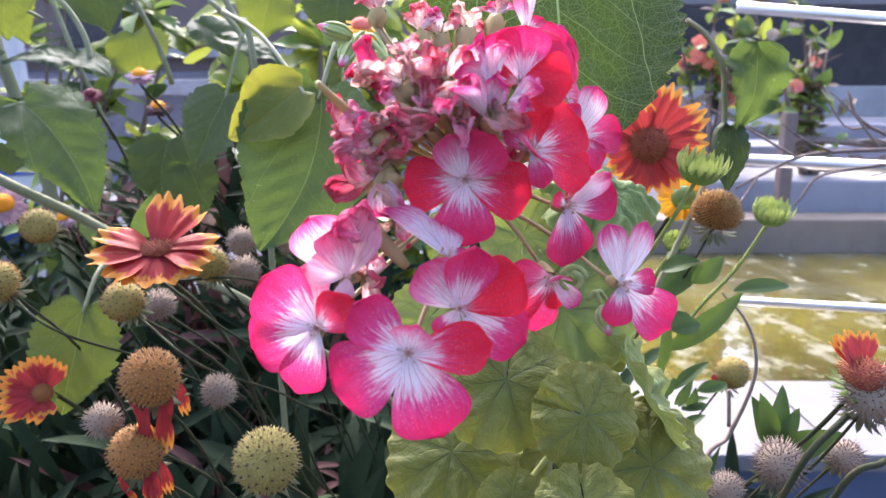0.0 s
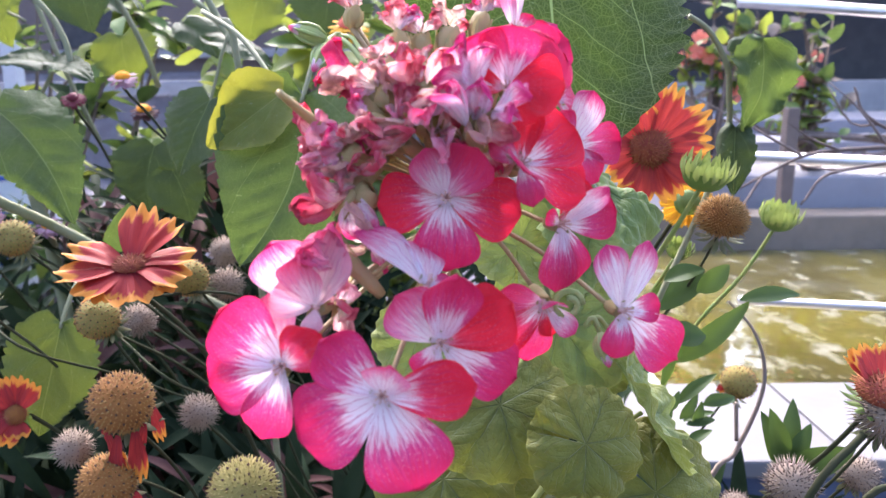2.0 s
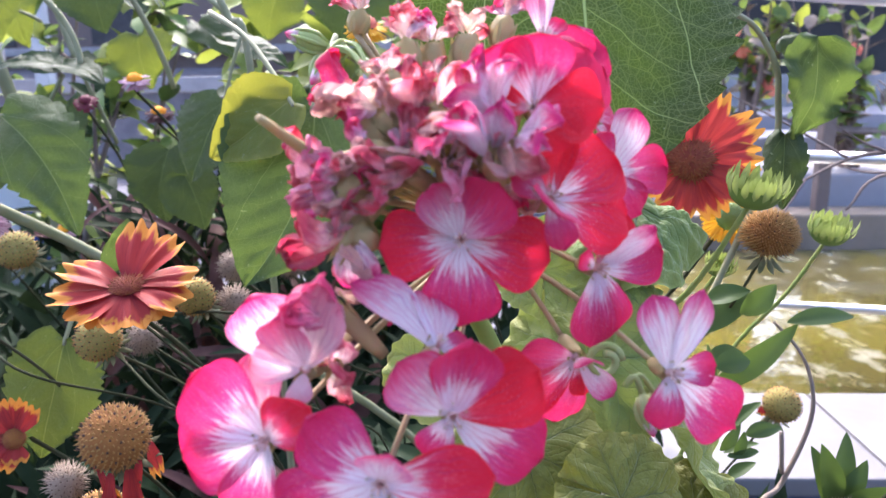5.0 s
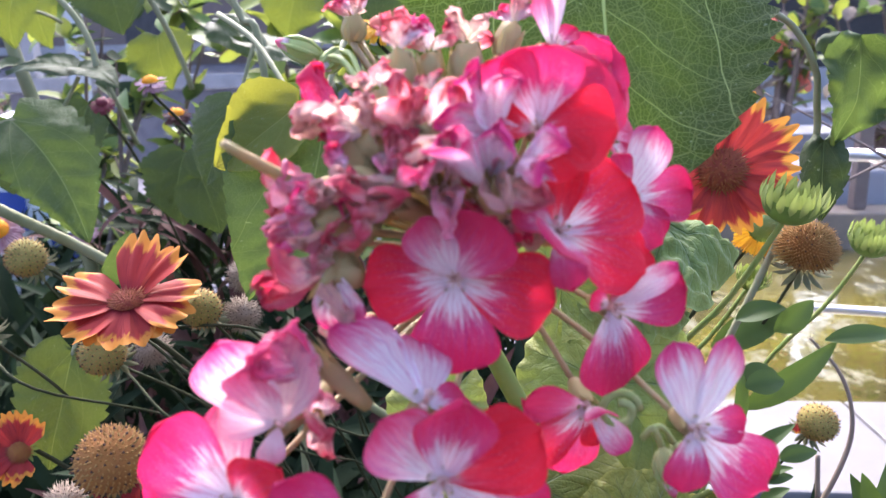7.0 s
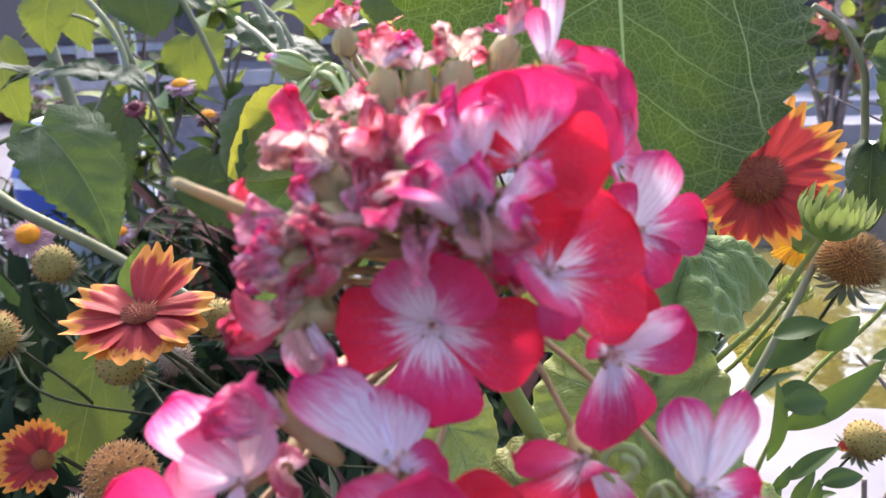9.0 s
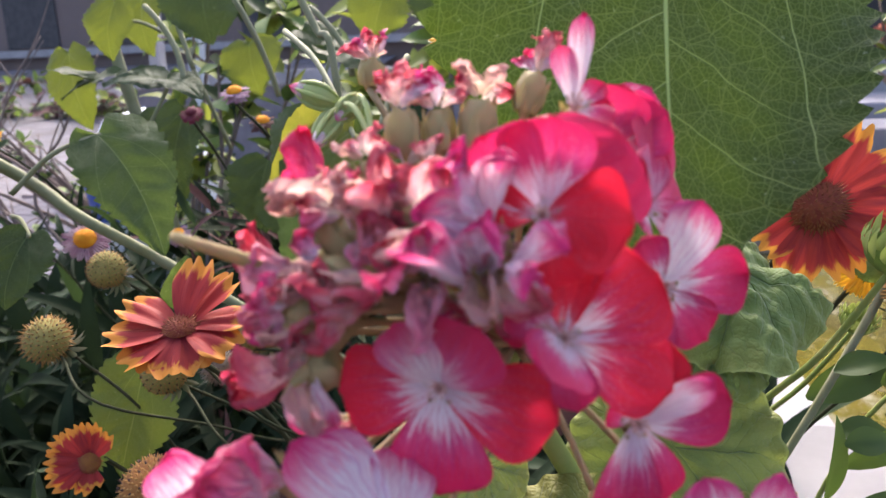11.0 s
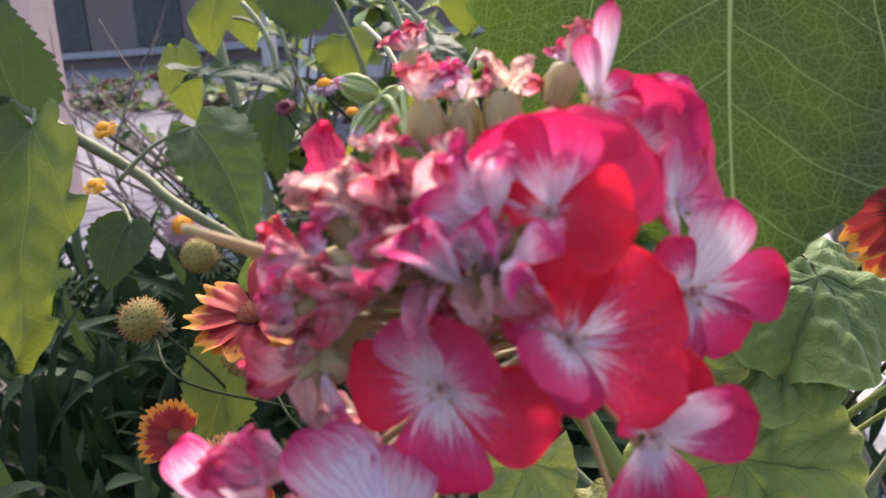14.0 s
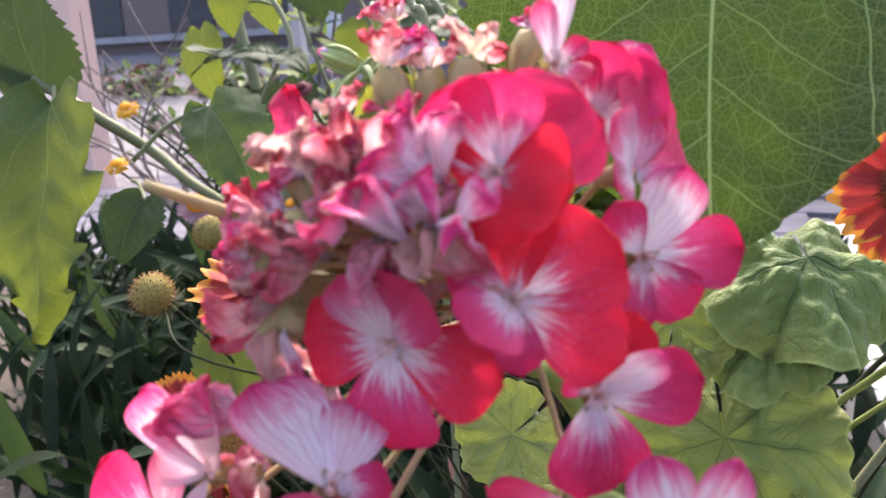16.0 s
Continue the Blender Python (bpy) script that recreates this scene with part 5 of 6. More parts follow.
WILTED_B = (((0.0032, 0.2538, 0.7510), (0.0, -0.9, 0.4), 0.0120),
     ((-0.0100, 0.2607, 0.7451), (-0.3, -0.8, 0.5), 0.0120),
     ((-0.0297, 0.2618, 0.7406), (-0.8, -0.5, -0.3), 0.0095),
     ((-0.0033, 0.2454, 0.7383), (-0.3, -0.8, 0.3), 0.0120),
     ((0.0034, 0.2499, 0.7396), (0.0, -0.8, 0.5), 0.0125),
     ((0.0116, 0.2530, 0.7382), (0.1, -0.8, 0.4), 0.0120),
     ((0.0171, 0.2580, 0.7341), (0.1, -0.8, 0.2), 0.0110),
     ((-0.0017, 0.2555, 0.7466), (-0.2, -0.7, 0.6), 0.0120),
     ((-0.0190, 0.2528, 0.7354), (-0.8, -0.6, 0.1), 0.0120))
for k, (c, o, s) in enumerate(WILTED_A + WILTED_B):
    wilted(GER, c, o, s * 0.96, HUB, 100 + k, "f", 4, True, 0.62, 1.28)
wilted(GER, (-0.0185, 0.2575, 0.7530), (-0.55, 0.30, 0.60), 0.0120, HUB, 61, "n", 3, True, 0.30, 1.1)
wilted(GER, (0.0179, 0.2486, 0.7501), (-0.2, -0.5, 0.6), 0.0120, HUB, 62, "p", 3, True, 0.3)

CUPS_TOP = (((-0.0065, 0.2735, 0.7640), (-0.0092, 0.2749, 0.7765), 0.0074),
     ((-0.0001, 0.2784, 0.7645), (-0.0012, 0.2815, 0.7760), 0.0064),
     ((0.0082, 0.2785, 0.7650), (0.0090, 0.2820, 0.7785), 0.0076),
     ((-0.0122, 0.2503, 0.7443), (-0.0197, 0.2530, 0.7572), 0.0080),
     ((0.0183, 0.2540, 0.7520), (0.0180, 0.2583, 0.7628), 0.0085),
     ((-0.0163, 0.2439, 0.7336), (-0.0234, 0.2390, 0.7395), 0.0075),
     ((-0.0050, 0.2690, 0.7552), (-0.0067, 0.2707, 0.7634), 0.0060),
     ((0.0186, 0.2870, 0.7728), (0.0218, 0.2913, 0.7834), 0.0066),
     ((-0.0286, 0.3131, 0.7799), (-0.0269, 0.3149, 0.7884), 0.0066))
CUPS_LOW = (((-0.0165, 0.2452, 0.7202), (-0.0217, 0.2427, 0.7279), 0.0072),
     ((-0.0059, 0.2519, 0.7484), (-0.0143, 0.2474, 0.7565), 0.0080),
     ((-0.0077, 0.2440, 0.7421), (-0.0169, 0.2391, 0.7458), 0.0072),
     ((-0.0086, 0.2588, 0.7578), (-0.0126, 0.2596, 0.7664), 0.0048),
     ((0.0021, 0.2631, 0.7579), (0.0007, 0.2644, 0.7649), 0.0056),
     ((0.0025, 0.2486, 0.7529), (-0.0003, 0.2490, 0.7584), 0.0052))
for k, (b, t, w) in enumerate(CUPS_TOP + CUPS_LOW):
    spent_cup(GER, b, t, w, HUB, 300 + k, 5 if k not in (4, 6) else 3, 0.8 if k != 4 else 0.3)
part("seed_beak", Geo().tube(path3((-0.0268, 0.2535, 0.7401), (-0.0338, 0.2408, 0.7478), (-0.0393, 0.2280, 0.7549), n=4), taper(9, 0.0020, 0.0010), 9), CALYX, GER, "tan beaked fruit sticking out")
TWIG = (-0.0214, 0.2945, 0.7646)
bud(GER, (-0.0387, 0.3156, 0.7755), (-0.0535, 0.3156, 0.7808), 0.0068, TWIG)
bud(GER, (-0.0386, 0.3170, 0.7740), (-0.0425, 0.3022, 0.7633), 0.0062, TWIG)
bud(GER, (-0.0330, 0.3176, 0.7774), (-0.0385, 0.3100, 0.7704), 0.0056, TWIG)
COIL = (0.0537, 0.2524, 0.6773)
bud(GER, (0.0587, 0.2520, 0.6752), (0.0605, 0.2448, 0.6658), 0.0052, COIL)
bud(GER, (0.0626, 0.2559, 0.6745), (0.0677, 0.2542, 0.6666), 0.0044, COIL)
cc = Vector((0.0478, 0.2540, 0.6847))
part("coiled_stalk", Geo().tube([cc + Vector((math.cos(a) * 0.0040 * q, -0.001 * k / 8, math.sin(a) * 0.0040 * q)) for k in range(17) for a, q in ((k * 0.5, 1.3 - k * 0.04),)] , 0.0011, 7), BUD_GREEN, GER, "curled pale flower stalk")

ROOT = (0.0659, 0.3772, 0.5528)
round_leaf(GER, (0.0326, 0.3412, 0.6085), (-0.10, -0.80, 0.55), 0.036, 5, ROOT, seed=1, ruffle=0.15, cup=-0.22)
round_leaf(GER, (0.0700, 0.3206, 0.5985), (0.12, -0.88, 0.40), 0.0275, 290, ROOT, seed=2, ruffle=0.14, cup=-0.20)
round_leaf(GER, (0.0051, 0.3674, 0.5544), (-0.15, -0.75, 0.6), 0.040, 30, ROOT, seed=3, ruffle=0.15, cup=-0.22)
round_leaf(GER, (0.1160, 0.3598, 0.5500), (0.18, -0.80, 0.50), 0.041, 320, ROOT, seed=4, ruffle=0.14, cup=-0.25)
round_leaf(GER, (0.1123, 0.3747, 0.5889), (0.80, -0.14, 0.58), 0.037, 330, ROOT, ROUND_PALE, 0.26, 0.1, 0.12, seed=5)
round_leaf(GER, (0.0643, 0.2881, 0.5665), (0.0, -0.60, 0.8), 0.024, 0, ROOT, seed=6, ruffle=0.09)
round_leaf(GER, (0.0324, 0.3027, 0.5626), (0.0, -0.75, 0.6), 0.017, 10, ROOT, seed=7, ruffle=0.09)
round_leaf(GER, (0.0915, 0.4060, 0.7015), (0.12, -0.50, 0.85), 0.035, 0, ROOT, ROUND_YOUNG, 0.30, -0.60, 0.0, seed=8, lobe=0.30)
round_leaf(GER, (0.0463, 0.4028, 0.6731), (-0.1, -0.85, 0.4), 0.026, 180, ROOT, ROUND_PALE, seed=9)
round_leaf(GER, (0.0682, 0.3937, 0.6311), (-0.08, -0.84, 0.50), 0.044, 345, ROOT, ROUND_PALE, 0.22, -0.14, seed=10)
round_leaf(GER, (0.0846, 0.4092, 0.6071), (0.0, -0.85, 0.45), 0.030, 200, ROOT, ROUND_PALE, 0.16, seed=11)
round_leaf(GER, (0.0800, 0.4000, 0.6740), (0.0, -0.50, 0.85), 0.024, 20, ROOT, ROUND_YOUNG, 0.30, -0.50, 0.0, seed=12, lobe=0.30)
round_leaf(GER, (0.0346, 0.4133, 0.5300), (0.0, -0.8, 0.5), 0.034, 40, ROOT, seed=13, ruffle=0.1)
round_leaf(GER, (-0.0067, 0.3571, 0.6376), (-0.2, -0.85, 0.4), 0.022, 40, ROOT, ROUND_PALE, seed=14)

# ---- sunflower plants ----
SF = thing("sunflower_plant", (0.08, 0.50, 0.0), "tall sunflower plant with broad toothed hanging leaves", "plant", "sunflower plants")
pts = path3((0.08, 0.50, 0), (0.075, 0.49, 0.5), (0.075, 0.46, 0.95), (0.075, 0.45, 1.25), n=6)
part("stem", Geo().tube(pts, taper(len(pts), 0.009, 0.006), 12), SUN_STEM, SF, "hairy pale green stem")
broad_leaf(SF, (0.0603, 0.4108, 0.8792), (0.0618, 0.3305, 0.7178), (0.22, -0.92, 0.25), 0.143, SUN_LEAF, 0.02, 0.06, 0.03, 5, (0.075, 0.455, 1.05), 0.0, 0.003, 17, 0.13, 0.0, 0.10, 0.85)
# curled leaf
cs = path3((0.08, 0.495, 0.45), (0.15, 0.50, 0.60), (0.1980, 0.5150, 0.7100), (0.2000, 0.5150, 0.7560), (0.1960, 0.5150, 0.7750), (0.1840, 0.5150, 0.7940), (0.1700, 0.5150, 0.8040), n=6)
part("side_stem", Geo().tube(cs, taper(len(cs), 0.0024, 0.0018), 8), SUN_STEM, SF, "bent pale leaf stalk")
broad_leaf(SF, (0.2200, 0.5150, 0.7890), (0.2080, 0.5070, 0.7280), (0.1, -0.95, 0.1), 0.048, MID_LEAF, 0.03, 0.35, 0.24, 6, None, 0.0, 0.0022, 7, 0.05)
broad_leaf(SF, (0.2050, 0.5120, 0.7310), (0.2030, 0.5020, 0.6850), (-0.3, -0.9, 0.1), 0.026, DEEP_LEAF, 0.05, 0.3, 0.1, 7, None, 0.0, 0.002, 6)
broad_leaf(SF, (0.2028, 0.5207, 0.7804), (0.2247, 0.5245, 0.7885), (0.1, -0.5, 0.8), 0.018, DEEP_LEAF, 0.12, 0.3, 0.1, 8, None, 0.0, 0.002, 6)

SG = thing("sunflower_plant", (-0.15, 0.62, 0.0), "sunflower plant with heart-shaped green leaves, sunlit lobe as a separate yellow leaf", "plant", "sunflower plants")
pts = path3((-0.15, 0.66, 0), (-0.16, 0.66, 0.45), (-0.1710, 0.6604, 0.7787), (-0.1890, 0.6698, 0.8228), (-0.2094, 0.6772, 0.8579), n=6)
part("stem", Geo().tube(pts, taper(len(pts), 0.0030, 0.0030), 12), SUN_STEM, SG)
broad_leaf(SG, (-0.0815, 0.4820, 0.7540), (-0.1190, 0.4463, 0.6530), (-0.15, -0.85, 0.45), 0.100, MID_LEAF, 0.05, 0.12, 0.05, 8, (-0.0736, 0.5208, 0.7951), 0.0, 0.0016, 13, 0.13, -0.08, 0.05)
# extra leaf, coloured as the sunlit lobe of the leaf before it
broad_leaf(SG, (-0.0930, 0.4740, 0.7560), (-0.1400, 0.4690, 0.7240), (-0.2, -0.8, 0.4), 0.052, SUNLIT_LEAF, 0.08, 0.1, 0.06, 9, (-0.1660, 0.5600, 0.8150), 0.0, 0.0016, 9, 0.13, 0.0, 0.05)
broad_leaf(SG, (-0.0986, 0.5523, 0.7028), (-0.1294, 0.5385, 0.6382), (0.1, -0.8, 0.4), 0.06, DEEP_LEAF, 0.05, 0.1, 0.06, 10, (-0.0854, 0.5906, 0.7388))
broad_leaf(SG, (-0.2151, 0.7163, 0.7529), (-0.2459, 0.7011, 0.6817), (-0.2, -0.8, 0.4), 0.08, DEEP_LEAF, 0.05, 0.1, 0.06, 11, (-0.1983, 0.7291, 0.8132))
broad_leaf(SG, (-0.1900, 0.4500, 0.6620), (-0.1850, 0.4520, 0.6920), (0.1, -0.95, 0.2), 0.024, MID_LEAF, 0.05, 0.2, 0.06, 17, None, 0.0, 0.0012, 5, 0.05, 0.0, 0.03)

SL = thing("sunflower_plant", (-0.30, 0.72, 0.0), "leaning sunflower stem with hanging toothed leaves", "plant", "sunflower plants")
pts = path3((0.02, 0.70, 0.0), (0.0, 0.69, 0.36), (-0.1500, 0.6309, 0.5436), (-0.2440, 0.6132, 0.6047), (-0.3133, 0.6024, 0.6499), (-0.3764, 0.5992, 0.6830), (-0.4161, 0.5997, 0.7096), (-0.4770, 0.5604, 0.7650), (-0.5980, 0.5503, 0.8354), n=7)
part("stem", Geo().tube(pts, taper(len(pts), 0.0032, 0.0056), 12), SUN_STEM, SL, "thick pale green stem, leaning")
broad_leaf(SL, (-0.3581, 0.6126, 0.7464), (-0.2870, 0.5782, 0.6563), (0.25, -0.80, 0.45), 0.074, MID_LEAF, 0.06, 0.24, 0.06, 12, (-0.4110, 0.5720, 0.7047), 0.0, 0.0018)
broad_leaf(SL, (-0.4834, 0.5570, 0.7629), (-0.5000, 0.5566, 0.8653), (0.2, -0.9, 0.3), 0.085, DEEP_LEAF, 0.03, 0.1, 0.04, 13, None)
broad_leaf(SL, (-0.4489, 0.5359, 0.7545), (-0.4208, 0.4638, 0.5786), (0.1, -0.9, 0.3), 0.108, LIME_LEAF, 0.05, 0.12, 0.10, 14, (-0.4768, 0.5599, 0.7627), 0.0, 0.0016, 5, 0.13, 0.0, 0.42)
broad_leaf(SL, (-0.3688, 0.5385, 0.6810), (-0.3735, 0.5112, 0.6322), (0.5, -0.8, 0.2), 0.045, DEEP_LEAF, 0.05, 0.3, 0.06, 15, (-0.4019, 0.5605, 0.6899))
broad_leaf(SL, (-0.2815, 0.5333, 0.5894), (-0.2939, 0.5064, 0.5113), (0.0, -0.85, 0.5), 0.075, LIME_LEAF, 0.04, 0.08, 0.05, 16, (-0.2803, 0.5645, 0.6162))

SB = thing("sunflower_plant", (-0.52, 0.95, 0.0), "sunflower plants with bright yellow-green leaves in sunlight", "plant", "sunflower plants")
pts = path3((-0.52, 0.95, 0), (-0.5, 0.93, 0.5), (-0.5742, 0.9313, 0.8489), (-0.5916, 0.9512, 0.9473), n=6)
part("stem", Geo().tube(pts, taper(len(pts), 0.009, 0.007), 12), SUN_STEM, SB)
LEAVES_HIGH = (((-0.4585, 0.7924, 0.8705), (-0.4645, 0.7799, 0.8118), 0.055, LIME_LEAF, (0.1, -0.9, 0.2)),
     ((-0.3898, 0.8479, 0.8911), (-0.3802, 0.8343, 0.8272), 0.085, DEEP_LEAF, (0, -0.9, 0.3)),
     ((-0.4135, 0.9895, 0.8358), (-0.3983, 0.9752, 0.7688), 0.09, LIME_LEAF, (0, -0.9, 0.2)),
     ((-0.2311, 1.0005, 0.8878), (-0.2463, 0.9879, 0.8283), 0.08, LIME_LEAF, (0.1, -0.9, 0.2)),
     ((-0.1251, 0.8966, 0.8800), (-0.1353, 0.8839, 0.8201), 0.10, DEEP_LEAF, (0, -0.9, 0.3)),
     ((-0.2952, 0.8881, 0.8400), (-0.2544, 0.8804, 0.8034), 0.06, DEEP_LEAF, (0, -0.5, 0.8)),
     ((-0.2490, 0.8319, 0.8160), (-0.1786, 0.8266, 0.7909), 0.05, DEEP_LEAF, (0, -0.4, 0.9)))
LEAVES_MID = (((-0.3768, 0.7445, 0.7896), (-0.3271, 0.7209, 0.7748), 0.035, DEEP_LEAF, (0, -0.3, 0.9)),
     ((-0.3825, 0.7439, 0.7868), (-0.4517, 0.7451, 0.7925), 0.04, DEEP_LEAF, (0, -0.3, 0.9)),
     ((-0.6591, 0.9574, 0.8319), (-0.6335, 0.9391, 0.7316), 0.075, LIME_LEAF, (0, -0.9, 0.2)),
     ((-0.5545, 0.8693, 0.7929), (-0.6176, 0.8568, 0.8112), 0.035, DEEP_LEAF, (0, -0.2, 0.9)),
     ((-0.5318, 0.8769, 0.7989), (-0.5967, 0.8540, 0.7776), 0.035, DEEP_LEAF, (0, -0.3, 0.9)),
     ((-0.5359, 0.9168, 0.7500), (-0.5205, 0.9104, 0.7076), 0.08, DEEP_LEAF, (0, -0.7, 0.6)))
LEAVES_LOW = (((-0.5095, 0.9782, 0.7539), (-0.5127, 0.9478, 0.6359), 0.08, DEEP_LEAF, (0, -0.9, 0.2)),
     ((-0.5982, 1.0465, 0.9093), (-0.5876, 1.0289, 0.8275), 0.07, LIME_LEAF, (0, -0.9, 0.2)),
     ((-0.4974, 1.0711, 0.8987), (-0.4918, 1.0609, 0.8519), 0.09, DEEP_LEAF, (0, -0.9, 0.2)),
     ((-0.4279, 0.7058, 0.7036), (-0.4307, 0.7000, 0.6762), 0.05, DEEP_LEAF, (0, -0.9, 0.2)),
     ((-0.3098, 0.8079, 0.7033), (-0.3162, 0.7920, 0.6281), 0.08, DEEP_LEAF, (0, -0.9, 0.3)),
     ((-0.2724, 0.7525, 0.6827), (-0.2544, 0.7412, 0.6299), 0.06, DEEP_LEAF, (0, -0.9, 0.3)))
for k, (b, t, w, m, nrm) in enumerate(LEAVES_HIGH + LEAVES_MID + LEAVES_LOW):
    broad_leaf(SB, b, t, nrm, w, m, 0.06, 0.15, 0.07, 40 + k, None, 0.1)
for a, b, bulge, r in (((-0.4027, 0.7595, 0.8601), (-0.3595, 0.7439, 0.7868), (0.01, 0, 0), 0.0030), ((-0.3802, 0.8966, 0.8800), (-0.3373, 0.9034, 0.7675), (0.005, 0, 0), 0.0035), ((-0.2650, 0.8412, 0.8598), (-0.2170, 0.8259, 0.7878), (0.01, 0, 0), 0.0032), ((-0.3768, 0.7427, 0.7812), (-0.3969, 0.7349, 0.7446), (0, 0, 0), 0.002),
                       ((-0.5368, 1.0080, 0.9022), (-0.5003, 0.9936, 0.8053), (0, 0, 0), 0.0035), ((-0.5003, 0.9936, 0.8053), (-0.4748, 1.0264, 0.6962), (0, 0, 0), 0.003), ((-0.6124, 0.9401, 0.8404), (-0.5240, 0.9670, 0.8522), (0, 0, 0.02), 0.0022)):
    part("side_stem", Geo().tube(bend(a, b, bulge), r, 8), SUN_STEM, SB)

# ---- blanket flowers ----
gaillardia((-0.1769, 0.4274, 0.6588), (0.0, -0.26, 0.96), 0.043, (-0.15, 0.50, 0.0), ((6, 50, 1.05), (36, 40, 1.08), (70, 18, 1.0), (102, 6, 0.95), (130, -2, 0.85), (160, -6, 0.80), (192, -6, 0.80), (222, -4, 0.88), (252, 5, 1.05), (284, 20, 1.10)), "red and yellow blanket flower seen nearly edge-on", 0.20, RAY, 4, DISK, 0.14, 0.62, 51)
gaillardia((0.1312, 0.4560, 0.7215), (-0.20, -0.93, 0.28), 0.0430, (0.19, 0.60, 0.0), ((20, 16, 0.98), (56, 10, 1.12), (86, 8, 1.0), (124, 14, 0.88), (156, 8, 0.84), (194, 6, 0.90), (226, 12, 0.80), (268, 12, 0.80), (306, 20, 0.58), (342, 22, 0.62)), "orange-red blanket flower with a dark domed centre", 0.27, RAY_ORANGE, 14, DISK, 0.12, 0.47, 52)
gaillardia((-0.2832, 0.4680, 0.5470), (0.22, -0.90, 0.28), 0.031, (-0.25, 0.58, 0.0), ((244, 10, 1.1), (270, 12, 1.15), (296, 14, 1.05), (332, 16, 1.0), (2, 18, 1.05), (36, 20, 0.95), (176, 16, 0.55), (206, 10, 0.8)), "small red blanket flower with yellow tips", 0.22, RAY, 14, CONE, 0.1, 0.56, 53)
gaillardia((0.2567, 0.4046, 0.5852), (0.0, -0.35, 0.95), 0.030, (0.30, 0.55, 0.0), (300, 318, 335, 20), "half-bare blanket flower with a few red rays", 0.45, RAY_ORANGE, 40, DISK, 0.0, 0.5, 54)
seed_head((0.2618, 0.4021, 0.5734), (0.1, -0.35, 0.9), 0.0165, (0.30, 0.55, 0.0), "bristly brown seed head with green bracts", FLUFF, DRY_STEM, 260, 0.5, (), 55)
seed_head((-0.1661, 0.3762, 0.5958), (0.05, -0.55, 0.8), 0.0180, (-0.14, 0.48, 0.0), "orange-brown seed head with red rays hanging below", CONE, CONE_BRISTLE, 420, 0.13, ((80, 1.0), (150, 1.4), (185, 1.3), (215, 1.5), (240, 1.2), (125, 1.3)), 56)
seed_head((-0.1763, 0.3720, 0.5520), (0.05, -0.55, 0.8), 0.0165, (-0.16, 0.48, 0.0), "brown seed head with withered dark red rays", CONE, CONE_BRISTLE, 420, 0.13, ((130, 1.2), (150, 1.0), (215, 1.2), (235, 1.3), (100, 1.1)), 57)
seed_head((-0.0911, 0.3343, 0.5673), (0.15, -0.7, 0.7), 0.0180, (-0.05, 0.45, 0.0), "olive-yellow bristly seed head with dark dots", OLIVE_CONE, OLIVE_BRISTLE, 460, 0.14, (), 58)
seed_head((-0.2205, 0.4689, 0.6137), (-0.1, -0.7, 0.7), 0.0150, (-0.17, 0.56, 0.0), "olive-brown round seed head", OLIVE_CONE, CONE_BRISTLE, 340, 0.13, (), 59)
seed_head((-0.1648, 0.4868, 0.6355), (-0.1, -0.7, 0.7), 0.0135, (-0.12, 0.58, 0.0), "olive-brown round seed head behind a blanket flower", OLIVE_CONE, CONE_BRISTLE, 300, 0.13, (), 60)
seed_head((-0.3265, 0.5614, 0.6498), (-0.1, -0.7, 0.6), 0.0155, (-0.30, 0.65, 0.0), "brown round seed head", OLIVE_CONE, CONE_BRISTLE, 320, 0.13, (), 61)
seed_head((-0.3168, 0.4842, 0.6230), (-0.3, -0.6, 0.7), 0.0165, (-0.34, 0.58, 0.0), "yellow-brown bristly seed head with green bracts", OLIVE_CONE, CONE_BRISTLE, 260, 0.22, (), 62)
seed_head((0.1936, 0.4943, 0.6707), (-0.05, -0.4, 0.9), 0.0165, (0.22, 0.62, 0.0), "dry orange-brown seed head with shrivelled bracts", CONE, CONE_BRISTLE, 620, 0.26, (), 63, -0.3, 0.95)
seed_head((0.2704, 0.6215, 0.4997), (0.2, -0.5, 0.8), 0.0165, (0.30, 0.75, 0.0), "tan round seed head", OLIVE_CONE, CONE_BRISTLE, 340, 0.13, ((300, 0.4),), 64)
seed_head((0.2146, 0.4116, 0.5223), (0.0, -0.5, 0.85), 0.0150, (0.24, 0.55, 0.0), "dry brown seed head with ragged bracts", FLUFF, DRY_STEM, 260, 0.4, (), 65)
seed_head((0.2738, 0.4402, 0.5123), (0.2, -0.6, 0.7), 0.0120, (0.33, 0.58, 0.0), "small dry seed head with pointed bracts", FLUFF, DRY_STEM, 200, 0.4, (), 66)
seed_head((0.1884, 0.4266, 0.4963), (-0.2, -0.6, 0.7), 0.0120, (0.22, 0.56, 0.0), "small dry tan seed head", FLUFF, DRY_STEM, 200, 0.3, (), 67)
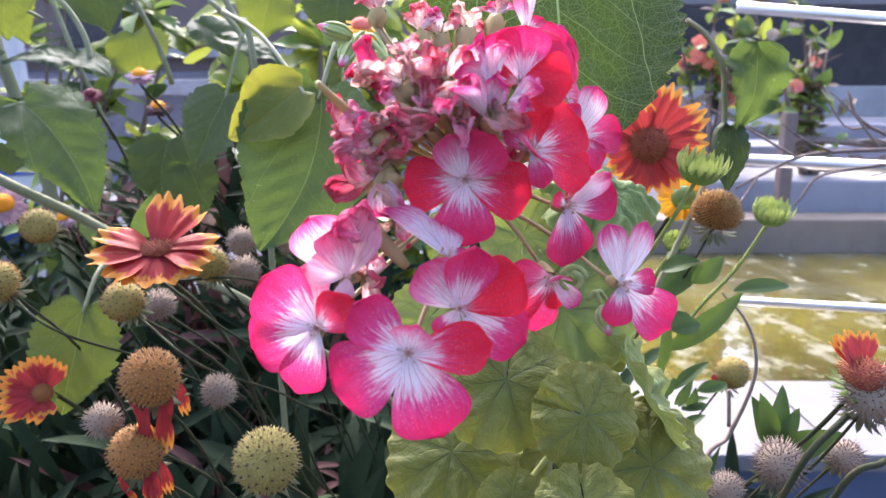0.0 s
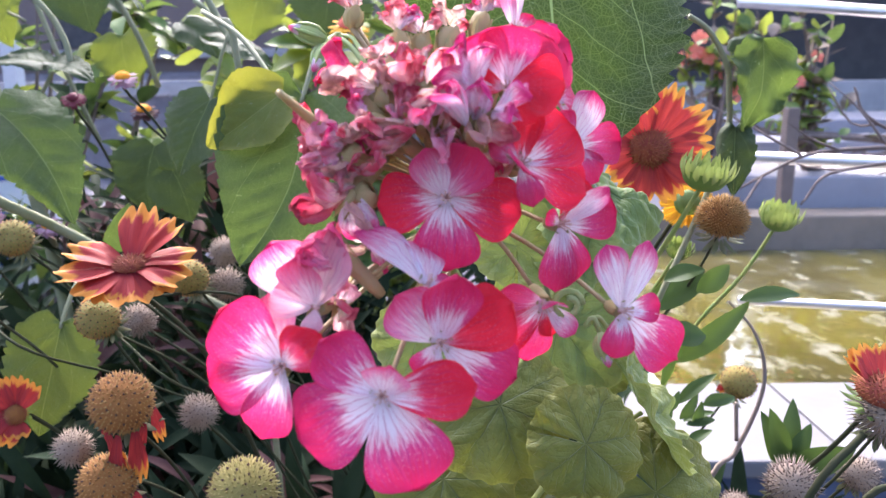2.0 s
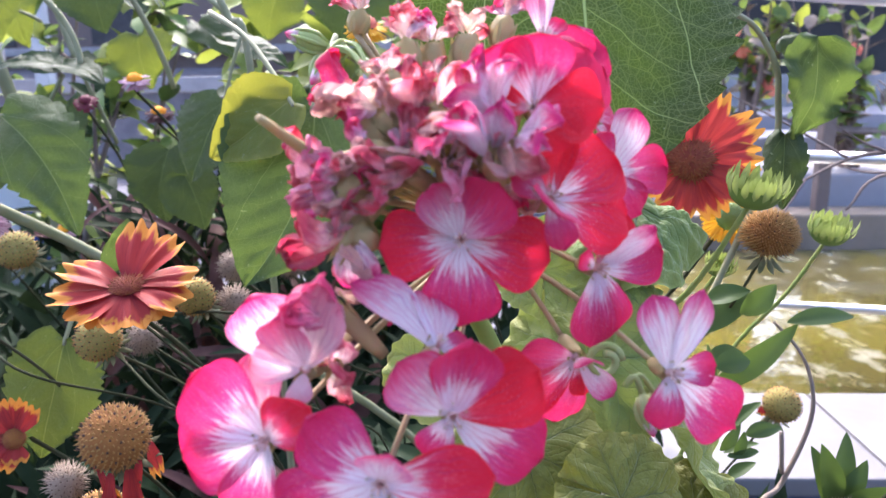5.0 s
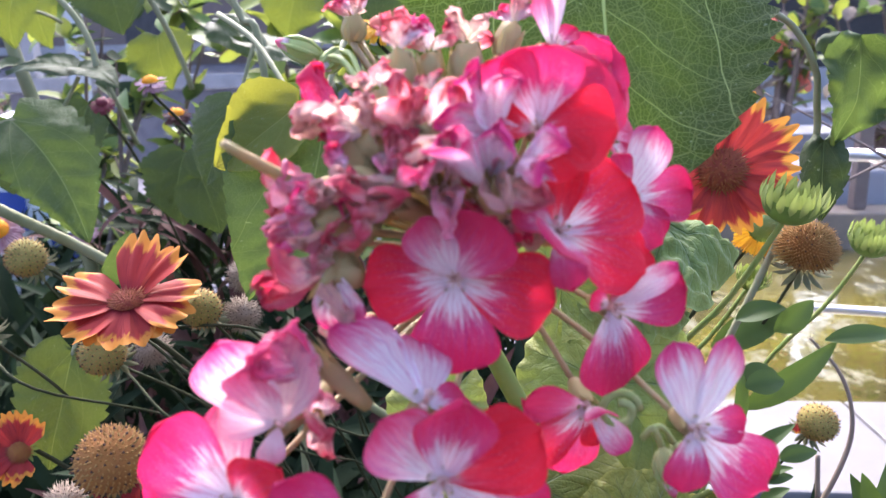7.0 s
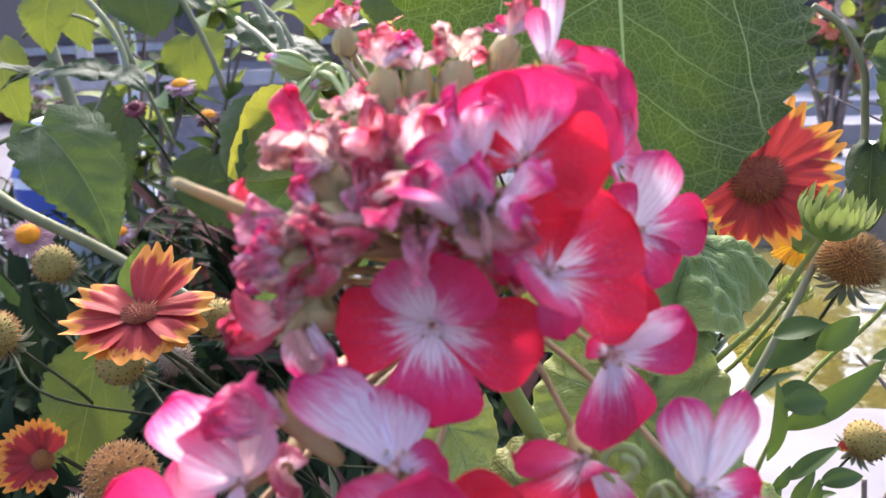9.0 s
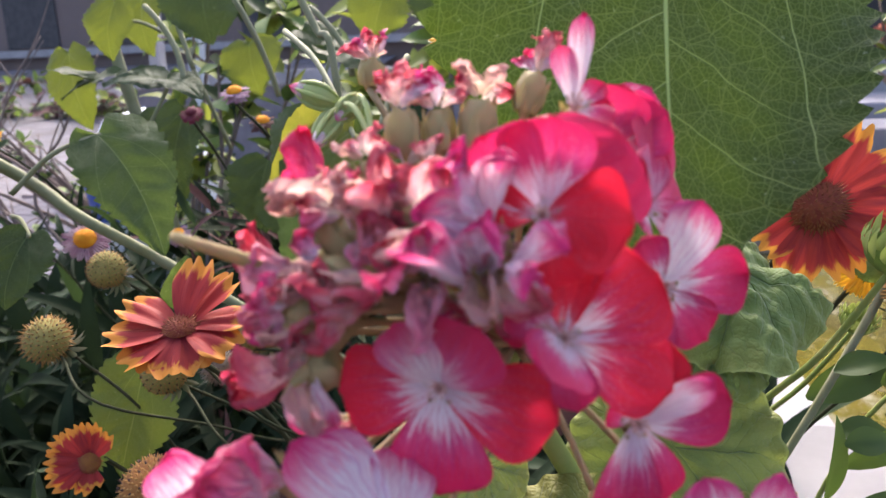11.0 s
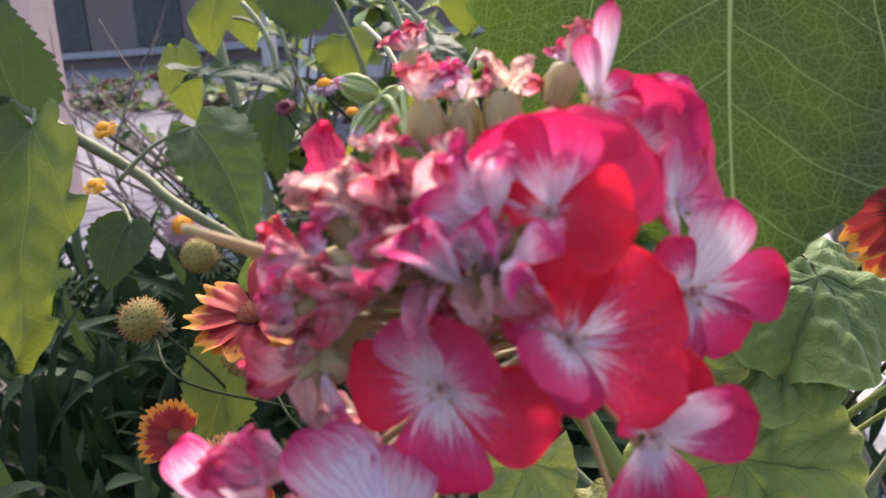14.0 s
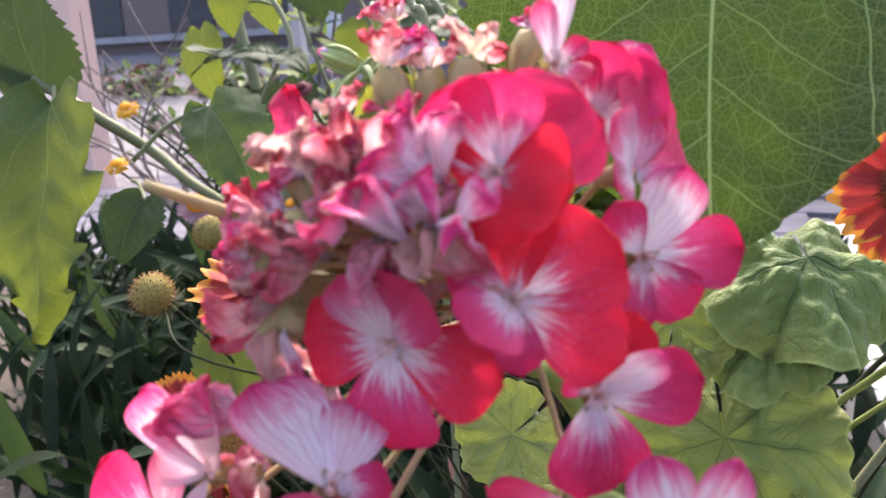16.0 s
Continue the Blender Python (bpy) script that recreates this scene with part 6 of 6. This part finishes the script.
for k, (p, r, f) in enumerate((((-0.1460, 0.5053, 0.6260), 0.0105, (-0.10, 0.6, 0)), ((-0.2185, 0.5241, 0.5945), 0.0110, (-0.2, 0.62, 0)), ((-0.1489, 0.4401, 0.5600), 0.0105, (-0.1, 0.55, 0)), ((-0.2026, 0.3896, 0.5627), 0.0095, (-0.2, 0.5, 0)), ((-0.1595, 0.5490, 0.6393), 0.0105, (-0.12, 0.64, 0)), ((-0.1334, 0.6081, 0.6289), 0.012, (-0.1, 0.7, 0)))):
    seed_head(p, (rand(-0.3, 0.3), -0.6, 0.7), r, f, "small grey-pink fluffy seed head", FLUFF, FLUFF, 320, 0.45, (), 70 + k, -0.9, 1.0, "fluffy_seed_head", THIN_STEM, False, 0.5)
green_bud((0.1532, 0.4209, 0.7100), (0.15, -0.25, 1), 0.0130, (0.16, 0.52, 0.0), "plump green blanket-flower bud with pointed bracts", 81)
green_bud((0.2696, 0.5734, 0.6580), (0.05, -0.35, 1), 0.0135, (0.26, 0.70, 0.0), "green flower bud on a stiff stem", 82)
green_bud((0.1809, 0.5390, 0.6404), (0.0, -0.5, 0.9), 0.0090, (0.2, 0.66, 0.0), "small pale green bud", 83)

# ---- strawflowers behind ----
daisy((-0.3223, 0.7724, 0.7766), (0.0, -0.35, 0.95), 0.0165, (-0.32, 0.85, 0.0), "papery mauve flower with an orange centre", MAUVE, ORANGE, 91)
daisy((-0.3894, 0.7988, 0.7563), (0.1, -0.5, 0.8), 0.0135, (-0.38, 0.88, 0.0), "dark maroon papery flower", MAROON, MAROON, 92)
daisy((-0.3428, 0.8673, 0.7422), (0.1, -0.3, 0.95), 0.0180, (-0.33, 0.92, 0.0), "faded mauve flower with an orange centre", DEAD_ROSE, ORANGE, 93)
daisy((-0.3864, 0.6148, 0.6604), (0.3, -0.6, 0.6), 0.0200, (-0.42, 0.72, 0.0), "pale mauve flower with an orange-brown centre", MAUVE, ORANGE, 94)
daisy((-0.0691, 0.6264, 0.8112), (0.1, -0.4, 0.9), 0.0190, (-0.08, 0.72, 0.0), "orange and red blanket flower behind the geranium", YELLOW, CORAL, 95)
daisy((-0.6644, 0.8086, 0.7356), (0.0, -0.5, 0.85), 0.0175, (-0.62, 1.0, 0.0), "yellow flower with an orange centre", YELLOW, ORANGE, 96)
daisy((-0.7117, 0.8227, 0.6603), (0.0, -0.5, 0.85), 0.0175, (-0.65, 1.05, 0.0), "yellow flower with an orange centre", YELLOW, ORANGE, 97)
daisy((-0.4914, 0.9020, 0.6008), (0.0, -0.5, 0.85), 0.0175, (-0.45, 1.02, 0.0), "mauve flower with an orange centre", MAUVE, ORANGE, 98)
daisy((0.1772, 0.5165, 0.6789), (-0.1, -0.7, 0.2), 0.020, (0.2, 0.62, 0.0), "withered yellow flower hanging low", YELLOW, BRACT, 99)

# ---- twigs and single leaves beside the pond ----
TW = thing("dry_weed", (0.20, 0.62, 0.0), "dry branching weed stalk with a few narrow green leaves", "weed")
pts = path3((0.17, 0.60, 0.0), (0.1931, 0.5050, 0.4324), (0.2267, 0.5171, 0.4894), (0.2455, 0.5255, 0.5288), (0.2478, 0.5311, 0.5551), (0.2393, 0.5362, 0.5792), (0.2213, 0.5406, 0.5998), n=7)
part("stem", Geo().tube(pts, taper(len(pts), 0.0022, 0.0010), 8), DRY_STEM, TW, "grey-brown curved stalk")
part("twig", Geo().tube(bend((0.2267, 0.5185, 0.4959), (0.2267, 0.5246, 0.5244)), 0.0016, 6), DRY_STEM, TW)
for b, t, w, nrm in (((0.1510, 0.5150, 0.6020), (0.2000, 0.5200, 0.6260), 0.021, (0.1, -0.8, 0.6)), ((0.1720, 0.5150, 0.5610), (0.2290, 0.5200, 0.6060), 0.018, (0.3, -0.8, 0.4)), ((0.2190, 0.5150, 0.6080), (0.2650, 0.5200, 0.6100), 0.013, (0, -0.7, 0.7)), ((0.1680, 0.5150, 0.5830), (0.1980, 0.5200, 0.5800), 0.017, (0, -0.6, 0.8)), ((0.1980, 0.5150, 0.5270), (0.2240, 0.5200, 0.5290), 0.012, (0, -0.5, 0.8)),
                     ((0.161, 0.500, 0.548), (0.164, 0.505, 0.598), 0.012, (0.4, -0.8, 0.2)), ((0.168, 0.500, 0.583), (0.193, 0.505, 0.585), 0.016, (0, -0.7, 0.6)), ((0.193, 0.500, 0.534), (0.217, 0.505, 0.538), 0.009, (0, -0.7, 0.6)), ((0.176, 0.500, 0.523), (0.190, 0.505, 0.541), 0.008, (0.2, -0.8, 0.5)), ((0.181, 0.500, 0.519), (0.204, 0.505, 0.520), 0.008, (0, -0.7, 0.7)), ((0.167, 0.500, 0.529), (0.176, 0.505, 0.543), 0.007, (0.2, -0.8, 0.5)), ((0.163, 0.500, 0.517), (0.170, 0.505, 0.536), 0.008, (0.2, -0.8, 0.5)), ((0.186, 0.500, 0.518), (0.193, 0.505, 0.535), 0.008, (0.2, -0.8, 0.5)), ((0.1754, 0.5058, 0.5325), (0.2048, 0.5103, 0.5536), 0.010, (0, -0.5, 0.8)),
                     ((0.1797, 0.5031, 0.5198), (0.2035, 0.5045, 0.5262), 0.007, (0, -0.4, 0.8)), ((0.1819, 0.4995, 0.5029), (0.2013, 0.5018, 0.5135), 0.009, (0, -0.4, 0.8)), ((0.1544, 0.4858, 0.6308), (0.1824, 0.4873, 0.6378), 0.014, (0, -0.6, 0.8)), ((0.1835, 0.5035, 0.6179), (0.2064, 0.5074, 0.6362), 0.016, (0.2, -0.8, 0.3))):
    part("leaf", lance(Geo(), b, t, w, nrm, 0.1, 10), WEED, TW)
TX = thing("young_weed", (0.29, 0.60, 0.0), "young green weed with pointed leaves before the ledge", "weed")
pts = path3((0.29, 0.60, 0.0), (0.2384, 0.4509, 0.4664), (0.2312, 0.4592, 0.5056), n=6)
part("stem", Geo().tube(pts, 0.0016, 7), THIN_STEM, TX)
for b, t, w in (((0.2312, 0.4592, 0.5056), (0.2184, 0.4675, 0.5447), 0.014), ((0.2312, 0.4596, 0.5075), (0.2199, 0.4586, 0.5507), 0.016), ((0.2324, 0.4596, 0.5075), (0.2452, 0.4786, 0.5486), 0.014), ((0.2336, 0.4596, 0.5075), (0.2524, 0.4657, 0.5361), 0.013), ((0.2336, 0.4588, 0.5036), (0.2711, 0.4436, 0.5285), 0.020)):
    part("leaf", lance(Geo(), b, t, w, (0, -0.8, 0.5), 0.08, 10), WEED, TX)
for a, b, r, f in (((0.2085, 0.3899, 0.5162), (0.2463, 0.3996, 0.5617), 0.0022, 0), ((0.2470, 0.4066, 0.4983), (0.2823, 0.4122, 0.5247), 0.0022, 0)):
    tagged(part("flower_stem", Geo().tube(path3((a[0] - 0.06, a[1] + 0.05, 0.0), (a[0] - 0.045, a[1] + 0.03, a[2] * 0.6), a, b, n=7), r, 7), THIN_STEM, None, at=(a[0] - 0.03, a[1] + 0.05, 0.0)), "pale green bare flower stem", "stem", "bare stems")
for a, b in (((-0.1818, 0.4454, 0.6331), (-0.1350, 0.4473, 0.5938)), ((-0.1936, 0.4844, 0.6241), (-0.1296, 0.4842, 0.6230)), ((-0.2136, 0.4788, 0.5975), (-0.1628, 0.4528, 0.5717)), ((-0.3056, 0.4821, 0.6132), (-0.2589, 0.4576, 0.5942))):
    f = (b[0] + 0.08, b[1] + 0.30, 0.0)
    tagged(part("flower_stem", Geo().tube(path3(f, Vector(b) + Vector((0.07, 0.24, -0.20)), Vector(b) + Vector((0.04, 0.10, -0.07)), b, a, n=6), 0.0010, 6), THIN_STEM, None, at=f), "thin grey-green flower stem", "stem", "bare stems")

# ---- bare twigs ----
def bare_shrub(foot, limbs, label, seed, r=0.004, step=2):
    """Leafless branches, forking into fine twigs."""
    random.seed(seed)
    sh = thing("bare_shrub", foot, label, "shrub")
    for pts in limbs:
        p = path3(foot, *pts, n=6)
        part("branch", Geo().tube(p, taper(len(p), r, r * 0.35), 6), BARK, sh)
        for k in range(6, len(p) - 1, step):
            d = (p[k + 1] - p[k]).normalized()
            s = (d + Vector((rand(-1, 1), rand(-0.5, 0.5), rand(-0.4, 1)))).normalized()
            ln = rand(0.06, 0.20)
            mid = p[k] + s * ln * 0.5 + Vector((0, 0, rand(-0.01, 0.02)))
            part("twig", Geo().tube(path3(p[k], mid, p[k] + s * ln + Vector((0, 0, rand(0, 0.04))), n=3), taper(7, r * 0.45, r * 0.18), 5), BARK, sh)
    return sh


bare_shrub((0.98, 0.86, 0.0), (((0.90, 0.88, 0.45), (0.70, 0.90, 0.66), (0.604, 0.90, 0.689), (0.553, 0.90, 0.687), (0.493, 0.90, 0.684), (0.449, 0.90, 0.677), (0.401, 0.90, 0.653), (0.374, 0.90, 0.638)), ((0.90, 0.88, 0.45), (0.70, 0.90, 0.65), (0.502, 0.90, 0.660), (0.452, 0.90, 0.617)), ((0.90, 0.88, 0.45), (0.72, 0.90, 0.64), (0.55, 0.92, 0.714), (0.52, 0.93, 0.76))), "bare dark branches reaching out before the pond railing", 401, 0.0044, 6)
bare_shrub((-0.75, 1.55, 0.0), (((-1.2565, 1.4128, 0.4998), (-1.3860, 1.4179, 0.6993), (-1.4893, 1.4297, 0.8852)), ((-1.2821, 1.4559, 0.4914), (-1.3156, 1.5162, 0.7487), (-1.2505, 1.5885, 0.9094)), ((-1.2849, 1.4128, 0.5398), (-1.4956, 1.3595, 0.6491)), ((-1.1796, 1.4395, 0.4851), (-1.1585, 1.5081, 0.6946), (-1.1047, 1.5633, 0.8115))), "bare grey-brown shrub before the paved path", 402, 0.005)
